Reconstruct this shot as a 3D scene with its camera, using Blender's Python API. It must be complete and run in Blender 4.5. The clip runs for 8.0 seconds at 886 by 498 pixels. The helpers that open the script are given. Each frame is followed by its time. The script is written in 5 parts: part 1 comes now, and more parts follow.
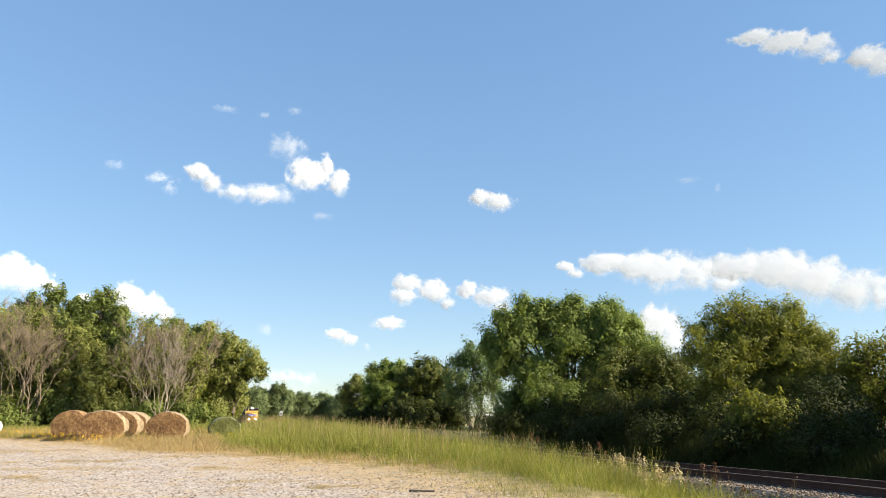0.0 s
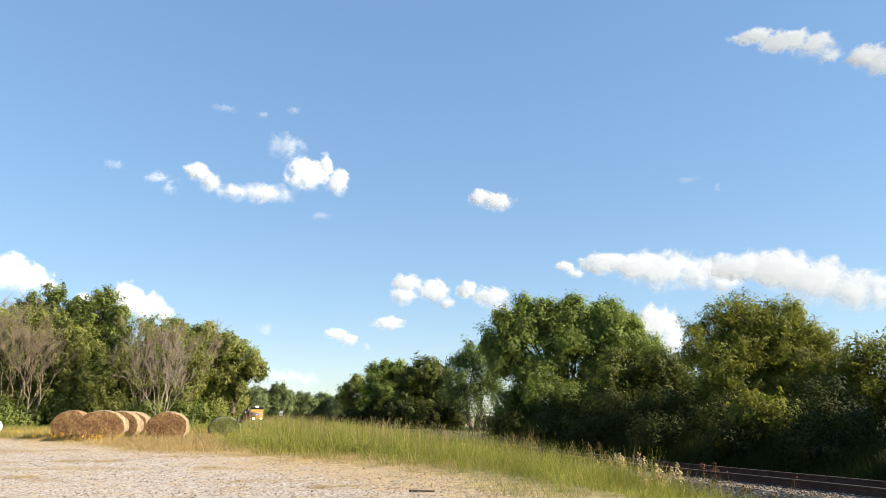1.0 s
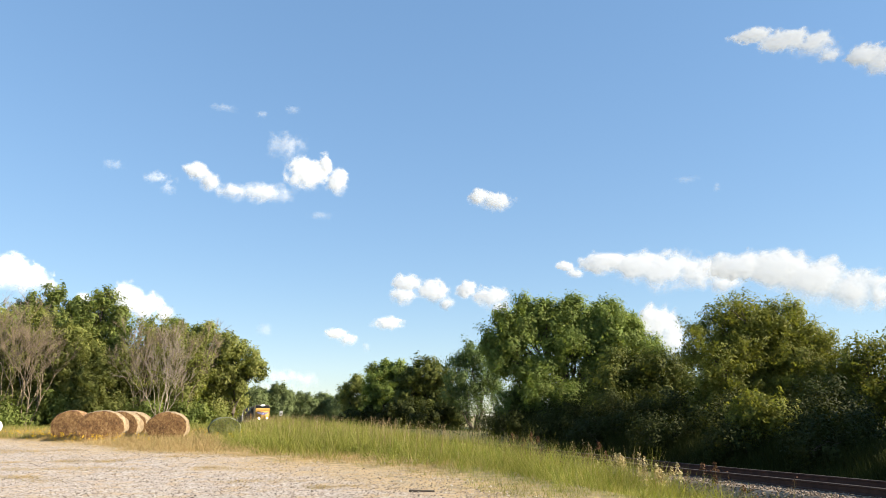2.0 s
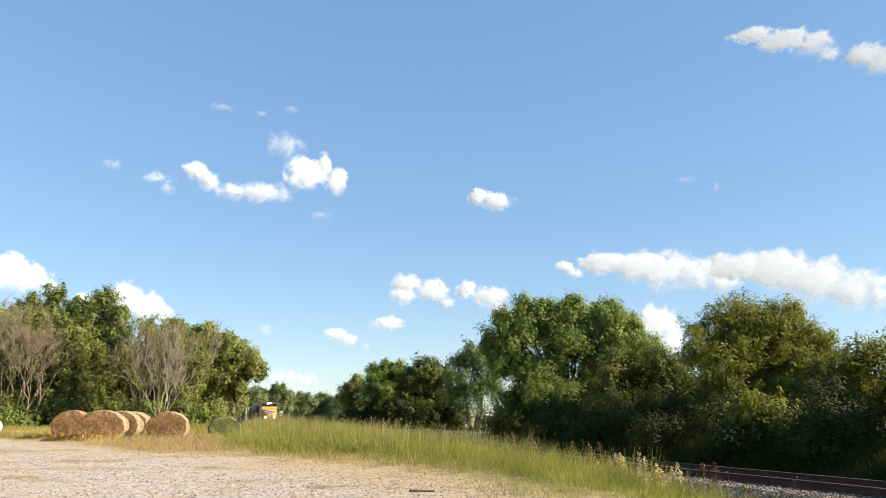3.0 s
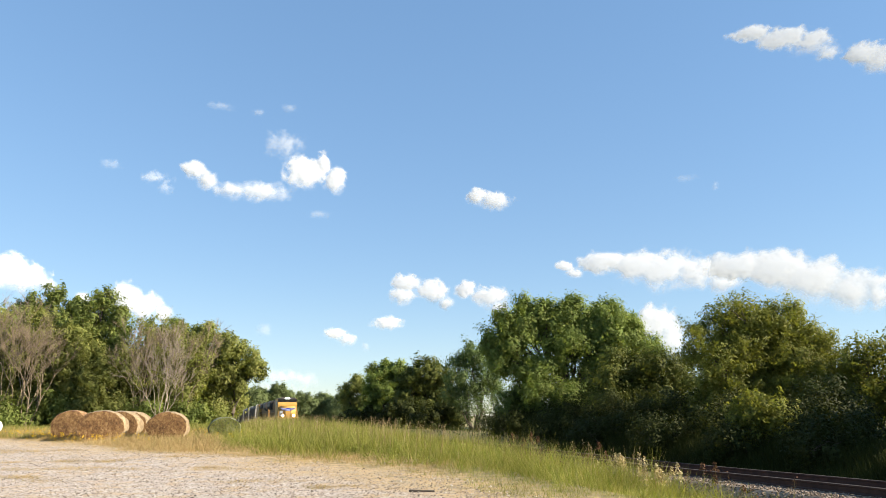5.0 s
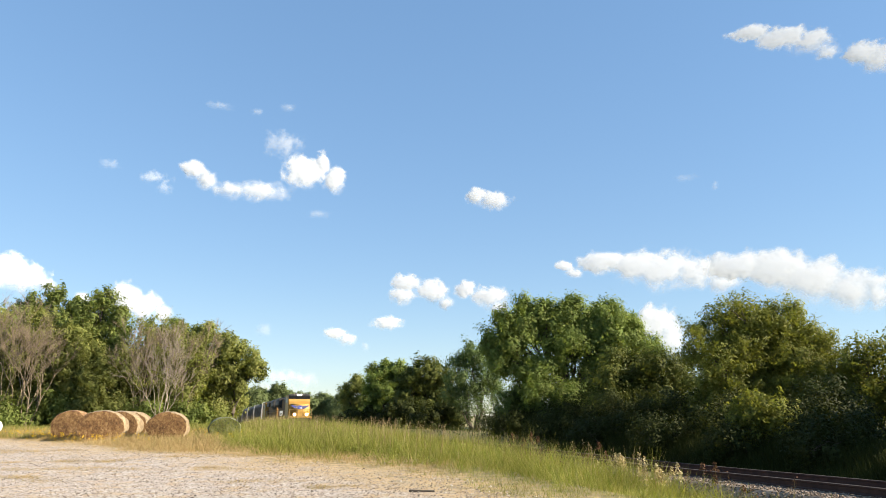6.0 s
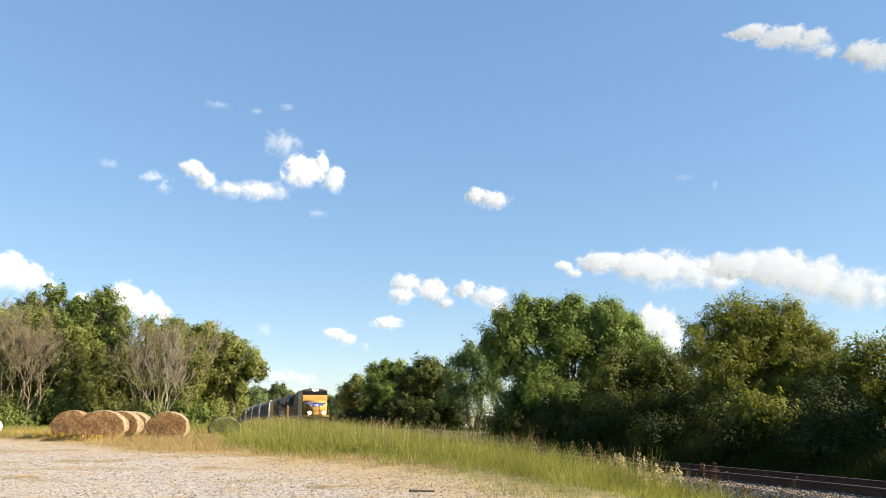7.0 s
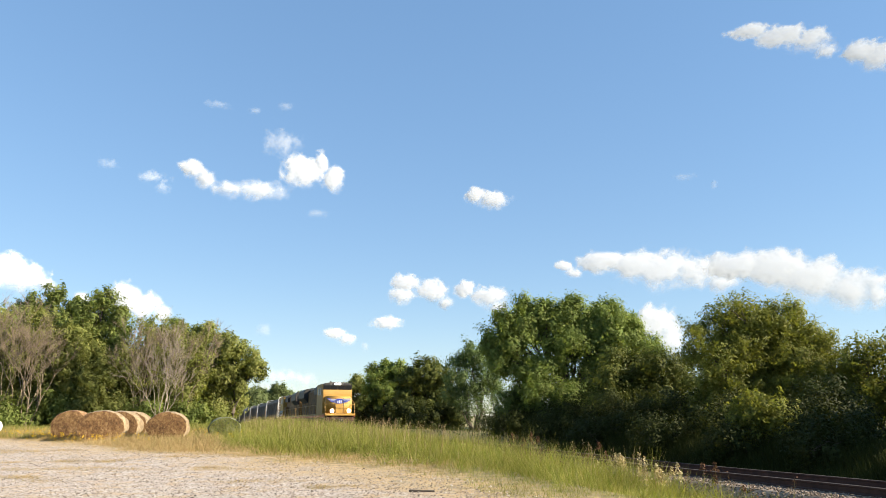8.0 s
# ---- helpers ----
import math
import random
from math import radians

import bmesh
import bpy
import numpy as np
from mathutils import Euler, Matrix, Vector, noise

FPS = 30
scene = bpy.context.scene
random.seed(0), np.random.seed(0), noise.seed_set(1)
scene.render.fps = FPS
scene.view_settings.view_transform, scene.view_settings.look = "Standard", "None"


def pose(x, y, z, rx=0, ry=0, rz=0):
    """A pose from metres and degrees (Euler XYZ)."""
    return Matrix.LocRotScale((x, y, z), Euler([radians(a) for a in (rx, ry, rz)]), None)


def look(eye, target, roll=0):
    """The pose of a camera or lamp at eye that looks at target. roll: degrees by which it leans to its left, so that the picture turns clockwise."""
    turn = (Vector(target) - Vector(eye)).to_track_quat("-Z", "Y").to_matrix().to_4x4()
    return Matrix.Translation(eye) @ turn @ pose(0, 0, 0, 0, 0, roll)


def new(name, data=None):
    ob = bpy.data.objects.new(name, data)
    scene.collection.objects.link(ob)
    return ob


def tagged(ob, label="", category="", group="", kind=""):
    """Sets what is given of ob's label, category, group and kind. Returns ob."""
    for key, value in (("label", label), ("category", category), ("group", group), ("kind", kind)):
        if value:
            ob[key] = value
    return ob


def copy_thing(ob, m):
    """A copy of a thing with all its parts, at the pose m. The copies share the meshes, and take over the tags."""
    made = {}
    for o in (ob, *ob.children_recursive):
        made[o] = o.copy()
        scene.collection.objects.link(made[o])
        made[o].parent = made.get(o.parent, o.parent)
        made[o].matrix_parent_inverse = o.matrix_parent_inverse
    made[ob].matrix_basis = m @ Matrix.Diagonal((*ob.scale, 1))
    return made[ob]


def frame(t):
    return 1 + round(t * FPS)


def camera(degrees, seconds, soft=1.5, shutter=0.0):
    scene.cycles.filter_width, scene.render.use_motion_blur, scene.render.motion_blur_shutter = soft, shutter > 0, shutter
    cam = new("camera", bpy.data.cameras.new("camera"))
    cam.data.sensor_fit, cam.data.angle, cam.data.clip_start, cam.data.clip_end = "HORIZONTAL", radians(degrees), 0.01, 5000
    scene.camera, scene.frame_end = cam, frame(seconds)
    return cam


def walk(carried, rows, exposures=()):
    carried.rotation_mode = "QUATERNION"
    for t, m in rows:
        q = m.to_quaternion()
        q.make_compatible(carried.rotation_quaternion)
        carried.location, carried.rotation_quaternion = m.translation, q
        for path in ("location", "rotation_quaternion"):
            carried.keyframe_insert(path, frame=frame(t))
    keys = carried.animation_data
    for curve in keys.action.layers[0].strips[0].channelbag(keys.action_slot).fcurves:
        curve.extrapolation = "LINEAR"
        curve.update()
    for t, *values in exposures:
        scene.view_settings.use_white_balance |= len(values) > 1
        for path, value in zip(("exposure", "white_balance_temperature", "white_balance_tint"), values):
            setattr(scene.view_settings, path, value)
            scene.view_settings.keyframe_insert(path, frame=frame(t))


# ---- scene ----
# ---------------------------------------------------------------- camera
cam = camera(63.3, 8.0, soft=0.9)
EYE = pose(0, 0, 1.6, 90 + 13.0, 0, 0)
walk(cam, [(0.0, EYE), (8.0, EYE)], exposures=[(0.0, 1.5), (8.0, 1.5)])

# ---------------------------------------------------------------- light
SUN_AZ, SUN_EL = 102.0, 27.0      # degrees clockwise from the view axis, degrees up
world = bpy.data.worlds.new("world")
scene.world = world
world.use_nodes = True
wn = world.node_tree.nodes
wl = world.node_tree.links
sky = wn.new("ShaderNodeTexSky")
sky.sky_type = "NISHITA"
sky.sun_disc = False
sky.sun_elevation, sky.sun_rotation = radians(SUN_EL), radians(SUN_AZ)
sky.air_density, sky.dust_density, sky.ozone_density = 1.0, 0.0, 3.0
wn["Background"].inputs["Strength"].default_value = 0.142
even, rich = wn.new("ShaderNodeGamma"), wn.new("ShaderNodeHueSaturation")   # summer haze evens the sky out
even.inputs["Gamma"].default_value, rich.inputs["Saturation"].default_value = 0.47, 1.50
rich.inputs["Hue"].default_value = 0.503
wl.new(sky.outputs["Color"], even.inputs["Color"])
wl.new(even.outputs["Color"], rich.inputs["Color"])
tint = wn.new("ShaderNodeMix")                                       # the camera's cool daylight balance of the sky
tint.data_type, tint.blend_type = "RGBA", "MULTIPLY"
tint.inputs[0].default_value, tint.inputs[7].default_value = 1.0, (0.925, 0.99, 1.06, 1)
wl.new(rich.outputs["Color"], tint.inputs[6])
wl.new(tint.outputs[2], wn["Background"].inputs["Color"])

sun_data = bpy.data.lights.new("sun", "SUN")
sun_data.energy, sun_data.angle, sun_data.color = 5.0, radians(0.5), (1.0, 0.885, 0.71)
sun = new("sun", sun_data)
a, e = radians(SUN_AZ), radians(SUN_EL)
sun.matrix_world = look((math.sin(a) * math.cos(e) * 60, math.cos(a) * math.cos(e) * 60, math.sin(e) * 60), (0, 0, 0))


# ---------------------------------------------------------------- materials
def material(name):
    m = bpy.data.materials.new(name)
    m.use_nodes = True
    return m, m.node_tree.nodes, m.node_tree.links, m.node_tree.nodes["Principled BSDF"]


def ramp_node(nodes, stops):
    r = nodes.new("ShaderNodeValToRGB")
    while len(r.color_ramp.elements) < len(stops):
        r.color_ramp.elements.new(0.5)
    for el, (at, col) in zip(r.color_ramp.elements, stops):
        el.position, el.color = at, (*col, 1)
    return r


def noise_node(nodes, links, scale, detail=4, rough=0.6, space="Object"):
    co = nodes.new("ShaderNodeTexCoord")
    n = nodes.new("ShaderNodeTexNoise")
    n.inputs["Scale"].default_value, n.inputs["Detail"].default_value, n.inputs["Roughness"].default_value = scale, detail, rough
    links.new(co.outputs[space], n.inputs["Vector"])
    return n


def mix_node(nodes, links, fac, a, b, mode="MIX"):
    m = nodes.new("ShaderNodeMix")
    m.data_type, m.blend_type = "RGBA", mode
    for sock, val in ((m.inputs[0], fac), (m.inputs[6], a), (m.inputs[7], b)):
        if hasattr(val, "is_output"):
            links.new(val, sock)
        elif isinstance(val, tuple):
            sock.default_value = (*val, 1)
        else:
            sock.default_value = val
    return m.outputs[2]


def surface(name, dark, light, rough=0.8, metal=0.0, scale=3.0, fine=40.0, bump=0.3, dirt=None, dirt_amount=0.35):
    """A surface with stains at one scale, grain at another and fine relief."""
    m, n, l, b = material(name)
    big, small = noise_node(n, l, scale, 3), noise_node(n, l, fine, 3)
    r = ramp_node(n, [(0.3, dark), (0.7, light)])
    l.new(big.outputs["Fac"], r.inputs["Fac"])
    g = ramp_node(n, [(0.25, (0.72, 0.72, 0.72)), (0.75, (1.0, 1.0, 1.0))])
    l.new(small.outputs["Fac"], g.inputs["Fac"])
    col = mix_node(n, l, 1.0, r.outputs["Color"], g.outputs["Color"], "MULTIPLY")
    if dirt:
        d = noise_node(n, l, scale * 2.3, 5, 0.7)
        dr = ramp_node(n, [(0.5, (0, 0, 0)), (0.72, (dirt_amount,) * 3)])
        l.new(d.outputs["Fac"], dr.inputs["Fac"])
        col = mix_node(n, l, dr.outputs["Color"], col, dirt)
    l.new(col, b.inputs["Base Color"])
    b.inputs["Roughness"].default_value, b.inputs["Metallic"].default_value = rough, metal
    bu = n.new("ShaderNodeBump")
    bu.inputs["Strength"].default_value, bu.inputs["Distance"].default_value = bump, 0.01
    l.new(small.outputs["Fac"], bu.inputs["Height"])
    l.new(bu.outputs["Normal"], b.inputs["Normal"])
    return m


def leafy(name, stops, rough=0.55, through_light=0.35, patch=0.35, patch_dark=0.6):
    """Leaves and blades: every island its own shade, with larger patches of growth."""
    m, n, l, b = material(name)
    geo = n.new("ShaderNodeNewGeometry")
    r = ramp_node(n, stops)
    l.new(geo.outputs["Random Per Island"], r.inputs["Fac"])
    big = noise_node(n, l, patch, 2)
    g = ramp_node(n, [(0.35, (patch_dark, patch_dark, patch_dark * 0.95)), (0.65, (1, 1, 1))])
    l.new(big.outputs["Fac"], g.inputs["Fac"])
    col = mix_node(n, l, 1.0, r.outputs["Color"], g.outputs["Color"], "MULTIPLY")
    l.new(col, b.inputs["Base Color"])
    b.inputs["Roughness"].default_value = rough
    b.inputs["Specular IOR Level"].default_value = 0.1
    t = n.new("ShaderNodeBsdfTranslucent")
    l.new(mix_node(n, l, 1.0, col, (1.0, 1.0, 0.55), "MULTIPLY"), t.inputs["Color"])
    s = n.new("ShaderNodeMixShader")
    s.inputs[0].default_value = through_light
    l.new(b.outputs[0], s.inputs[1])
    l.new(t.outputs[0], s.inputs[2])
    l.new(s.outputs[0], n["Material Output"].inputs["Surface"])
    return m


def glowing(name, colour, strength):
    m, n, l, b = material(name)
    b.inputs["Base Color"].default_value = (*colour, 1)
    b.inputs["Emission Color"].default_value = (*colour, 1)
    b.inputs["Emission Strength"].default_value = strength
    return m


M_LEAF = leafy("leaf_mid_green", [(0.0, (0.175, 0.235, 0.06)), (0.6, (0.235, 0.30, 0.078)), (1.0, (0.315, 0.355, 0.11))], 0.55, 0.5)
M_LEAF_YELLOW = leafy("leaf_yellow_green", [(0.0, (0.185, 0.205, 0.042)), (0.6, (0.245, 0.262, 0.056)), (1.0, (0.325, 0.315, 0.085))], 0.55, 0.48)
M_LEAF_OLIVE = leafy("leaf_olive_green", [(0.0, (0.225, 0.255, 0.072)), (0.6, (0.285, 0.305, 0.09)), (1.0, (0.36, 0.35, 0.12))], 0.55, 0.52)
M_LEAF_SPRING = leafy("leaf_fresh_green", [(0.0, (0.175, 0.225, 0.062)), (0.6, (0.235, 0.285, 0.08)), (1.0, (0.31, 0.335, 0.105))], 0.55, 0.52)
M_LEAF_DARK = leafy("leaf_dark_green", [(0.0, (0.095, 0.115, 0.028)), (0.6, (0.135, 0.155, 0.036)), (1.0, (0.19, 0.19, 0.05))])
# undergrowth green with the deep shade put into the leaf colour
M_LEAF_SHADED = leafy("leaf_shaded_green", [(0.0, (0.036, 0.046, 0.012)), (0.6, (0.054, 0.065, 0.016)), (1.0, (0.08, 0.085, 0.022))], 0.6, 0.25)
M_LEAF_WILLOW = leafy("leaf_willow_green", [(0.0, (0.09, 0.135, 0.045)), (0.6, (0.15, 0.21, 0.075)), (1.0, (0.22, 0.26, 0.11))])
M_LEAF_FAR = leafy("leaf_far_green", [(0.0, (0.13, 0.17, 0.07)), (0.6, (0.17, 0.21, 0.085)), (1.0, (0.21, 0.25, 0.11))], patch=0.1)
M_BARK = surface("bark_brown", (0.06, 0.045, 0.03), (0.15, 0.115, 0.08), 0.9, scale=2, fine=25, bump=0.8)
M_BARK_GREY = surface("bark_grey_dead", (0.15, 0.11, 0.07), (0.29, 0.225, 0.15), 0.9, scale=2, fine=25, bump=0.6)
M_BARK_PALE = surface("bark_pale_dead", (0.22, 0.175, 0.13), (0.36, 0.30, 0.23), 0.9, scale=2, fine=25, bump=0.6)
M_GRASS = leafy("grass_green", [(0.0, (0.15, 0.185, 0.03)), (0.45, (0.245, 0.27, 0.052)), (0.75, (0.35, 0.33, 0.095)), (1.0, (0.47, 0.38, 0.19))], 0.6, 0.45, 0.8, 0.6)
M_GRASS_DRY = leafy("grass_dry", [(0.0, (0.30, 0.205, 0.095)), (0.5, (0.44, 0.31, 0.15)), (0.85, (0.52, 0.39, 0.21)), (1.0, (0.22, 0.23, 0.06))], 0.7, 0.3, 0.4, 0.75)
M_BLADE = leafy("grass_bright", [(0.0, (0.21, 0.24, 0.04)), (0.6, (0.30, 0.295, 0.07)), (1.0, (0.41, 0.36, 0.14))], 0.6, 0.5, 0.5, 0.8)
M_WEED = leafy("weed_green", [(0.0, (0.20, 0.24, 0.045)), (0.6, (0.27, 0.30, 0.06)), (1.0, (0.38, 0.37, 0.11))], 0.55, 0.45, 0.6, 0.7)
M_STRAW = leafy("seed_straw", [(0.0, (0.20, 0.13, 0.07)), (0.6, (0.33, 0.24, 0.13)), (1.0, (0.45, 0.37, 0.23))], 0.8, 0.25, 0.5, 0.8)
M_STRAW_PALE = leafy("bleached_straw", [(0.0, (0.38, 0.29, 0.17)), (0.6, (0.50, 0.41, 0.26)), (1.0, (0.60, 0.52, 0.36))], 0.8, 0.3, 0.5, 0.9)
M_SEED_DARK = leafy("seed_rust", [(0.0, (0.07, 0.035, 0.022)), (1.0, (0.17, 0.095, 0.055))], 0.8, 0.2, 0.5, 0.8)
M_FLOWER = leafy("flower_yellow", [(0.0, (0.55, 0.32, 0.015)), (1.0, (0.70, 0.48, 0.03))], 0.6, 0.3, 0.5, 0.9)
M_STONE = leafy("limestone_chip", [(0.0, (0.06, 0.05, 0.04)), (0.35, (0.25, 0.20, 0.165)), (0.8, (0.42, 0.355, 0.295)), (1.0, (0.58, 0.52, 0.46))], 0.9, 0.0, 0.5, 0.85)
M_BALLAST = leafy("ballast_stone", [(0.0, (0.09, 0.065, 0.048)), (0.5, (0.20, 0.15, 0.112)), (1.0, (0.34, 0.27, 0.21))], 0.9, 0.0, 0.6, 0.8)
M_RUST = surface("rail_rust", (0.045, 0.019, 0.012), (0.09, 0.040, 0.026), 0.9, 0.0, 4, 60, 0.4)
M_RAILTOP = surface("rail_worn_steel", (0.09, 0.065, 0.05), (0.15, 0.12, 0.10), 0.75, 0.2, 4, 60, 0.1)
M_TIE = surface("tie_wood", (0.05, 0.04, 0.03), (0.13, 0.10, 0.08), 0.9, 0, 3, 30, 0.6)
M_YELLOW = surface("loco_yellow", (0.40, 0.215, 0.035), (0.48, 0.28, 0.055), 0.6, 0, 1.2, 25, 0.05, (0.22, 0.13, 0.05), 0.35)
M_GREY = surface("loco_grey", (0.07, 0.065, 0.06), (0.13, 0.12, 0.11), 0.55, 0, 1.2, 25, 0.05, (0.10, 0.07, 0.05), 0.5)
M_BLACK = surface("loco_black", (0.018, 0.018, 0.018), (0.04, 0.038, 0.035), 0.6, 0.1, 2, 30, 0.1, (0.13, 0.10, 0.07), 0.4)
M_RED = surface("loco_red", (0.45, 0.03, 0.02), (0.55, 0.05, 0.03), 0.5, 0, 2, 30, 0.05)
M_BLUE = surface("loco_blue", (0.02, 0.04, 0.30), (0.03, 0.06, 0.40), 0.45, 0, 2, 30, 0.05)
M_WHITE = surface("white_paint", (0.60, 0.60, 0.58), (0.74, 0.74, 0.72), 0.5, 0, 2, 30, 0.05)
M_STEEL = surface("wheel_steel", (0.10, 0.08, 0.065), (0.22, 0.19, 0.17), 0.5, 0.7, 3, 40, 0.2)
M_HOPPER = surface("hopper_grey", (0.14, 0.112, 0.086), (0.24, 0.20, 0.158), 0.9, 0, 0.8, 20, 0.08, (0.14, 0.085, 0.05), 0.6)
M_PALE = surface("pale_grey_paint", (0.40, 0.40, 0.38), (0.55, 0.55, 0.53), 0.55, 0, 2, 30, 0.05)
M_LAMP = glowing("headlamp_glow", (1.0, 0.93, 0.78), 14.0)
M_GLASS, gn, gl, gb = material("cab_glass")
gb.inputs["Base Color"].default_value = (0.02, 0.022, 0.025, 1)
gb.inputs["Roughness"].default_value = 0.3
gb.inputs["Specular IOR Level"].default_value = 0.1


# ---------------------------------------------------------------- building helpers
def sm(x):
    x = np.clip(x, 0, 1)
    return x * x * (3 - 2 * x)


def mesh_from(name, verts, faces, mat):
    me = bpy.data.meshes.new(name)
    me.from_pydata(verts, [], faces)
    me.materials.append(mat)
    return me


def quads_mesh(name, v, mat, corners=4):
    """A mesh of separate faces; v holds the corners of all of them in turn."""
    count = len(v) // corners
    me = bpy.data.meshes.new(name)
    me.vertices.add(len(v))
    me.vertices.foreach_set("co", np.ascontiguousarray(v, dtype=np.float32).ravel())
    me.loops.add(len(v))
    me.loops.foreach_set("vertex_index", np.arange(len(v), dtype=np.int32))
    me.polygons.add(count)
    me.polygons.foreach_set("loop_start", np.arange(0, len(v), corners, dtype=np.int32))
    me.update(calc_edges=True)
    me.materials.append(mat)
    return me


def part(name, bm, mat, parent, label="", smooth=False):
    me = bpy.data.meshes.new(name)
    bm.normal_update()
    bm.to_mesh(me)
    bm.free()
    me.materials.append(mat)
    if smooth:
        for p in me.polygons:
            p.use_smooth = True
    ob = new(name, me)
    ob.parent = parent
    if label:
        tagged(ob, label)
    return ob


def boxes(*specs, bevel=0.02):
    """One bmesh of bevelled boxes; a spec is (x0, x1, y0, y1, z0, z1)."""
    bm = bmesh.new()
    for x0, x1, y0, y1, z0, z1 in specs:
        r = bmesh.ops.create_cube(bm, size=1)["verts"]
        for v in r:
            v.co = ((x0 + x1) / 2 + v.co.x * (x1 - x0), (y0 + y1) / 2 + v.co.y * (y1 - y0), (z0 + z1) / 2 + v.co.z * (z1 - z0))
        if bevel:
            ed = list({e for v in r for e in v.link_edges})
            bmesh.ops.bevel(bm, geom=ed, offset=min(bevel, 0.3 * min(x1 - x0, y1 - y0, z1 - z0)), segments=1, affect="EDGES")
    return bm


def profile(points, y0, y1, bevel=0.0):
    """Points (x, z) drawn out along y."""
    bm = bmesh.new()
    f = bm.faces.new([bm.verts.new((x, y0, z)) for x, z in points])
    ext = bmesh.ops.extrude_face_region(bm, geom=[f])["geom"]
    for v in ext:
        if isinstance(v, bmesh.types.BMVert):
            v.co.y = y1
    bmesh.ops.recalc_face_normals(bm, faces=bm.faces)
    if bevel:
        bmesh.ops.bevel(bm, geom=bm.edges[:], offset=bevel, segments=2, affect="EDGES")
    return bm


def side_profile(points, x0, x1, bevel=0.0):
    """Points (y, z) drawn out along x."""
    bm = profile(points, 0, 1)
    for v in bm.verts:
        v.co = (x0 + (x1 - x0) * v.co.y, v.co.x, v.co.z)
    bmesh.ops.recalc_face_normals(bm, faces=bm.faces)
    if bevel:
        bmesh.ops.bevel(bm, geom=bm.edges[:], offset=bevel, segments=2, affect="EDGES")
    return bm


def rods(paths, r=0.02, sides=6, bm=None):
    """Round bars along lists of points."""
    bm = bm or bmesh.new()
    for path in paths:
        for p, q in zip(path, path[1:]):
            p, q = Vector(p), Vector(q)
            m = Matrix.Translation((p + q) / 2) @ (q - p).to_track_quat("Z", "Y").to_matrix().to_4x4()
            bmesh.ops.create_cone(bm, cap_ends=True, segments=sides, radius1=r, radius2=r, depth=(q - p).length + r, matrix=m)
    return bm


def disc(radius, depth, m, sides=20, bm=None, taper=1.0):
    bm = bm or bmesh.new()
    bmesh.ops.create_cone(bm, cap_ends=True, segments=sides, radius1=radius, radius2=radius * taper, depth=depth, matrix=m)
    return bm


# ---------------------------------------------------------------- the lie of the land
SLOPE = 0.338                              # the line's sideways run for each metre of depth


def line_x(y):
    return -10.1 + SLOPE * (73.9 - y) - 0.36 * np.exp(-((y - 80.0) / 30.0) ** 2)


def rail_z(y):
    near, far = 0.085 + 0.0024 * (y - 15) + 0.07 * sm((25.0 - y) / 11), 0.27 - 0.0128 * (y - 72)
    k = 0.06
    z = -k * np.logaddexp(-near / k, -far / k)
    return k * 3 * np.logaddexp(z / (k * 3), -2.2 / (k * 3))


def off_line(x, y):
    """Sideways distance from the track's centre line, positive on the camera's far side."""
    return (x - line_x(y)) / math.sqrt(1 + SLOPE * SLOPE)


def wave(x, y, s, seed=0.0):
    return (np.sin(x / s * 1.3 + 1.7 * np.sin(y / s * 0.7 + seed) + seed) + np.sin(y / s * 1.1 + 1.3 * np.sin(x / s * 0.9 + 2 * seed) + 2.1)) * 0.5


POND = (5.4, 100.0)                        # middle of the hollow with water beyond the trees


def ground_z(x, y):
    x, y = np.asarray(x, float), np.asarray(y, float)
    base = 0.36 * sm((y - 14) / 34) + 0.04 * wave(x, y, 4.0) * sm((y - 10) / 10)
    far = rail_z(np.maximum(y, 60)) - 0.5
    base = base * (1 - sm((y - 60) / 60)) + (far + 0.3) * sm((y - 60) / 60)
    d = np.abs(off_line(x, y))
    low = rail_z(y) - 0.62 + 0.2 * (off_line(x, y) < 0) * sm((y - 16) / 6)
    near_side = np.exp(-((off_line(x, y) + 6.0) / 2.2) ** 2) * sm((y - 20) / 14) * (1 - sm((y - 90) / 30))
    hollow = np.exp(-(((x - POND[0]) / 12.0) ** 2 + ((y - POND[1]) / 26.0) ** 2) ** 2)
    return base + (low - base) * (1 - sm((d - 3.0) / 3.0)) + 0.16 * near_side - 1.2 * hollow * sm((d - 4) / 4)


LOT_EDGE = ((-14.0, 3.0), (0.0, 2.6), (14.6, 1.5), (21.0, -2.8), (26.0, -7.0), (30.0, -12.5), (33.0, -16.2), (36.0, -19.8), (39.0, -23.5), (42.0, -27.5), (44.5, -37.0))


def lot(x, y):
    """Metres inside the gravel lot, negative outside."""
    ys, xs = [p[0] for p in LOT_EDGE], [p[1] for p in LOT_EDGE]
    edge = np.interp(y, ys, xs)
    return (edge - x) * 0.75 + 0.7 * wave(x, y, 2.2, 0.6) + 0.35 * wave(x, y, 0.8, 1.9) - 40 * np.maximum(0, np.asarray(y) - 45)


def axis(lo, fine0, fine1, hi, step):
    mid = np.arange(fine0, fine1 + step, step)
    grow_lo = fine0 - np.cumsum(step * 1.25 ** np.arange(1, 40))
    grow_hi = fine1 + np.cumsum(step * 1.25 ** np.arange(1, 40))
    return np.concatenate([grow_lo[grow_lo > lo][::-1], mid, grow_hi[grow_hi < hi]])


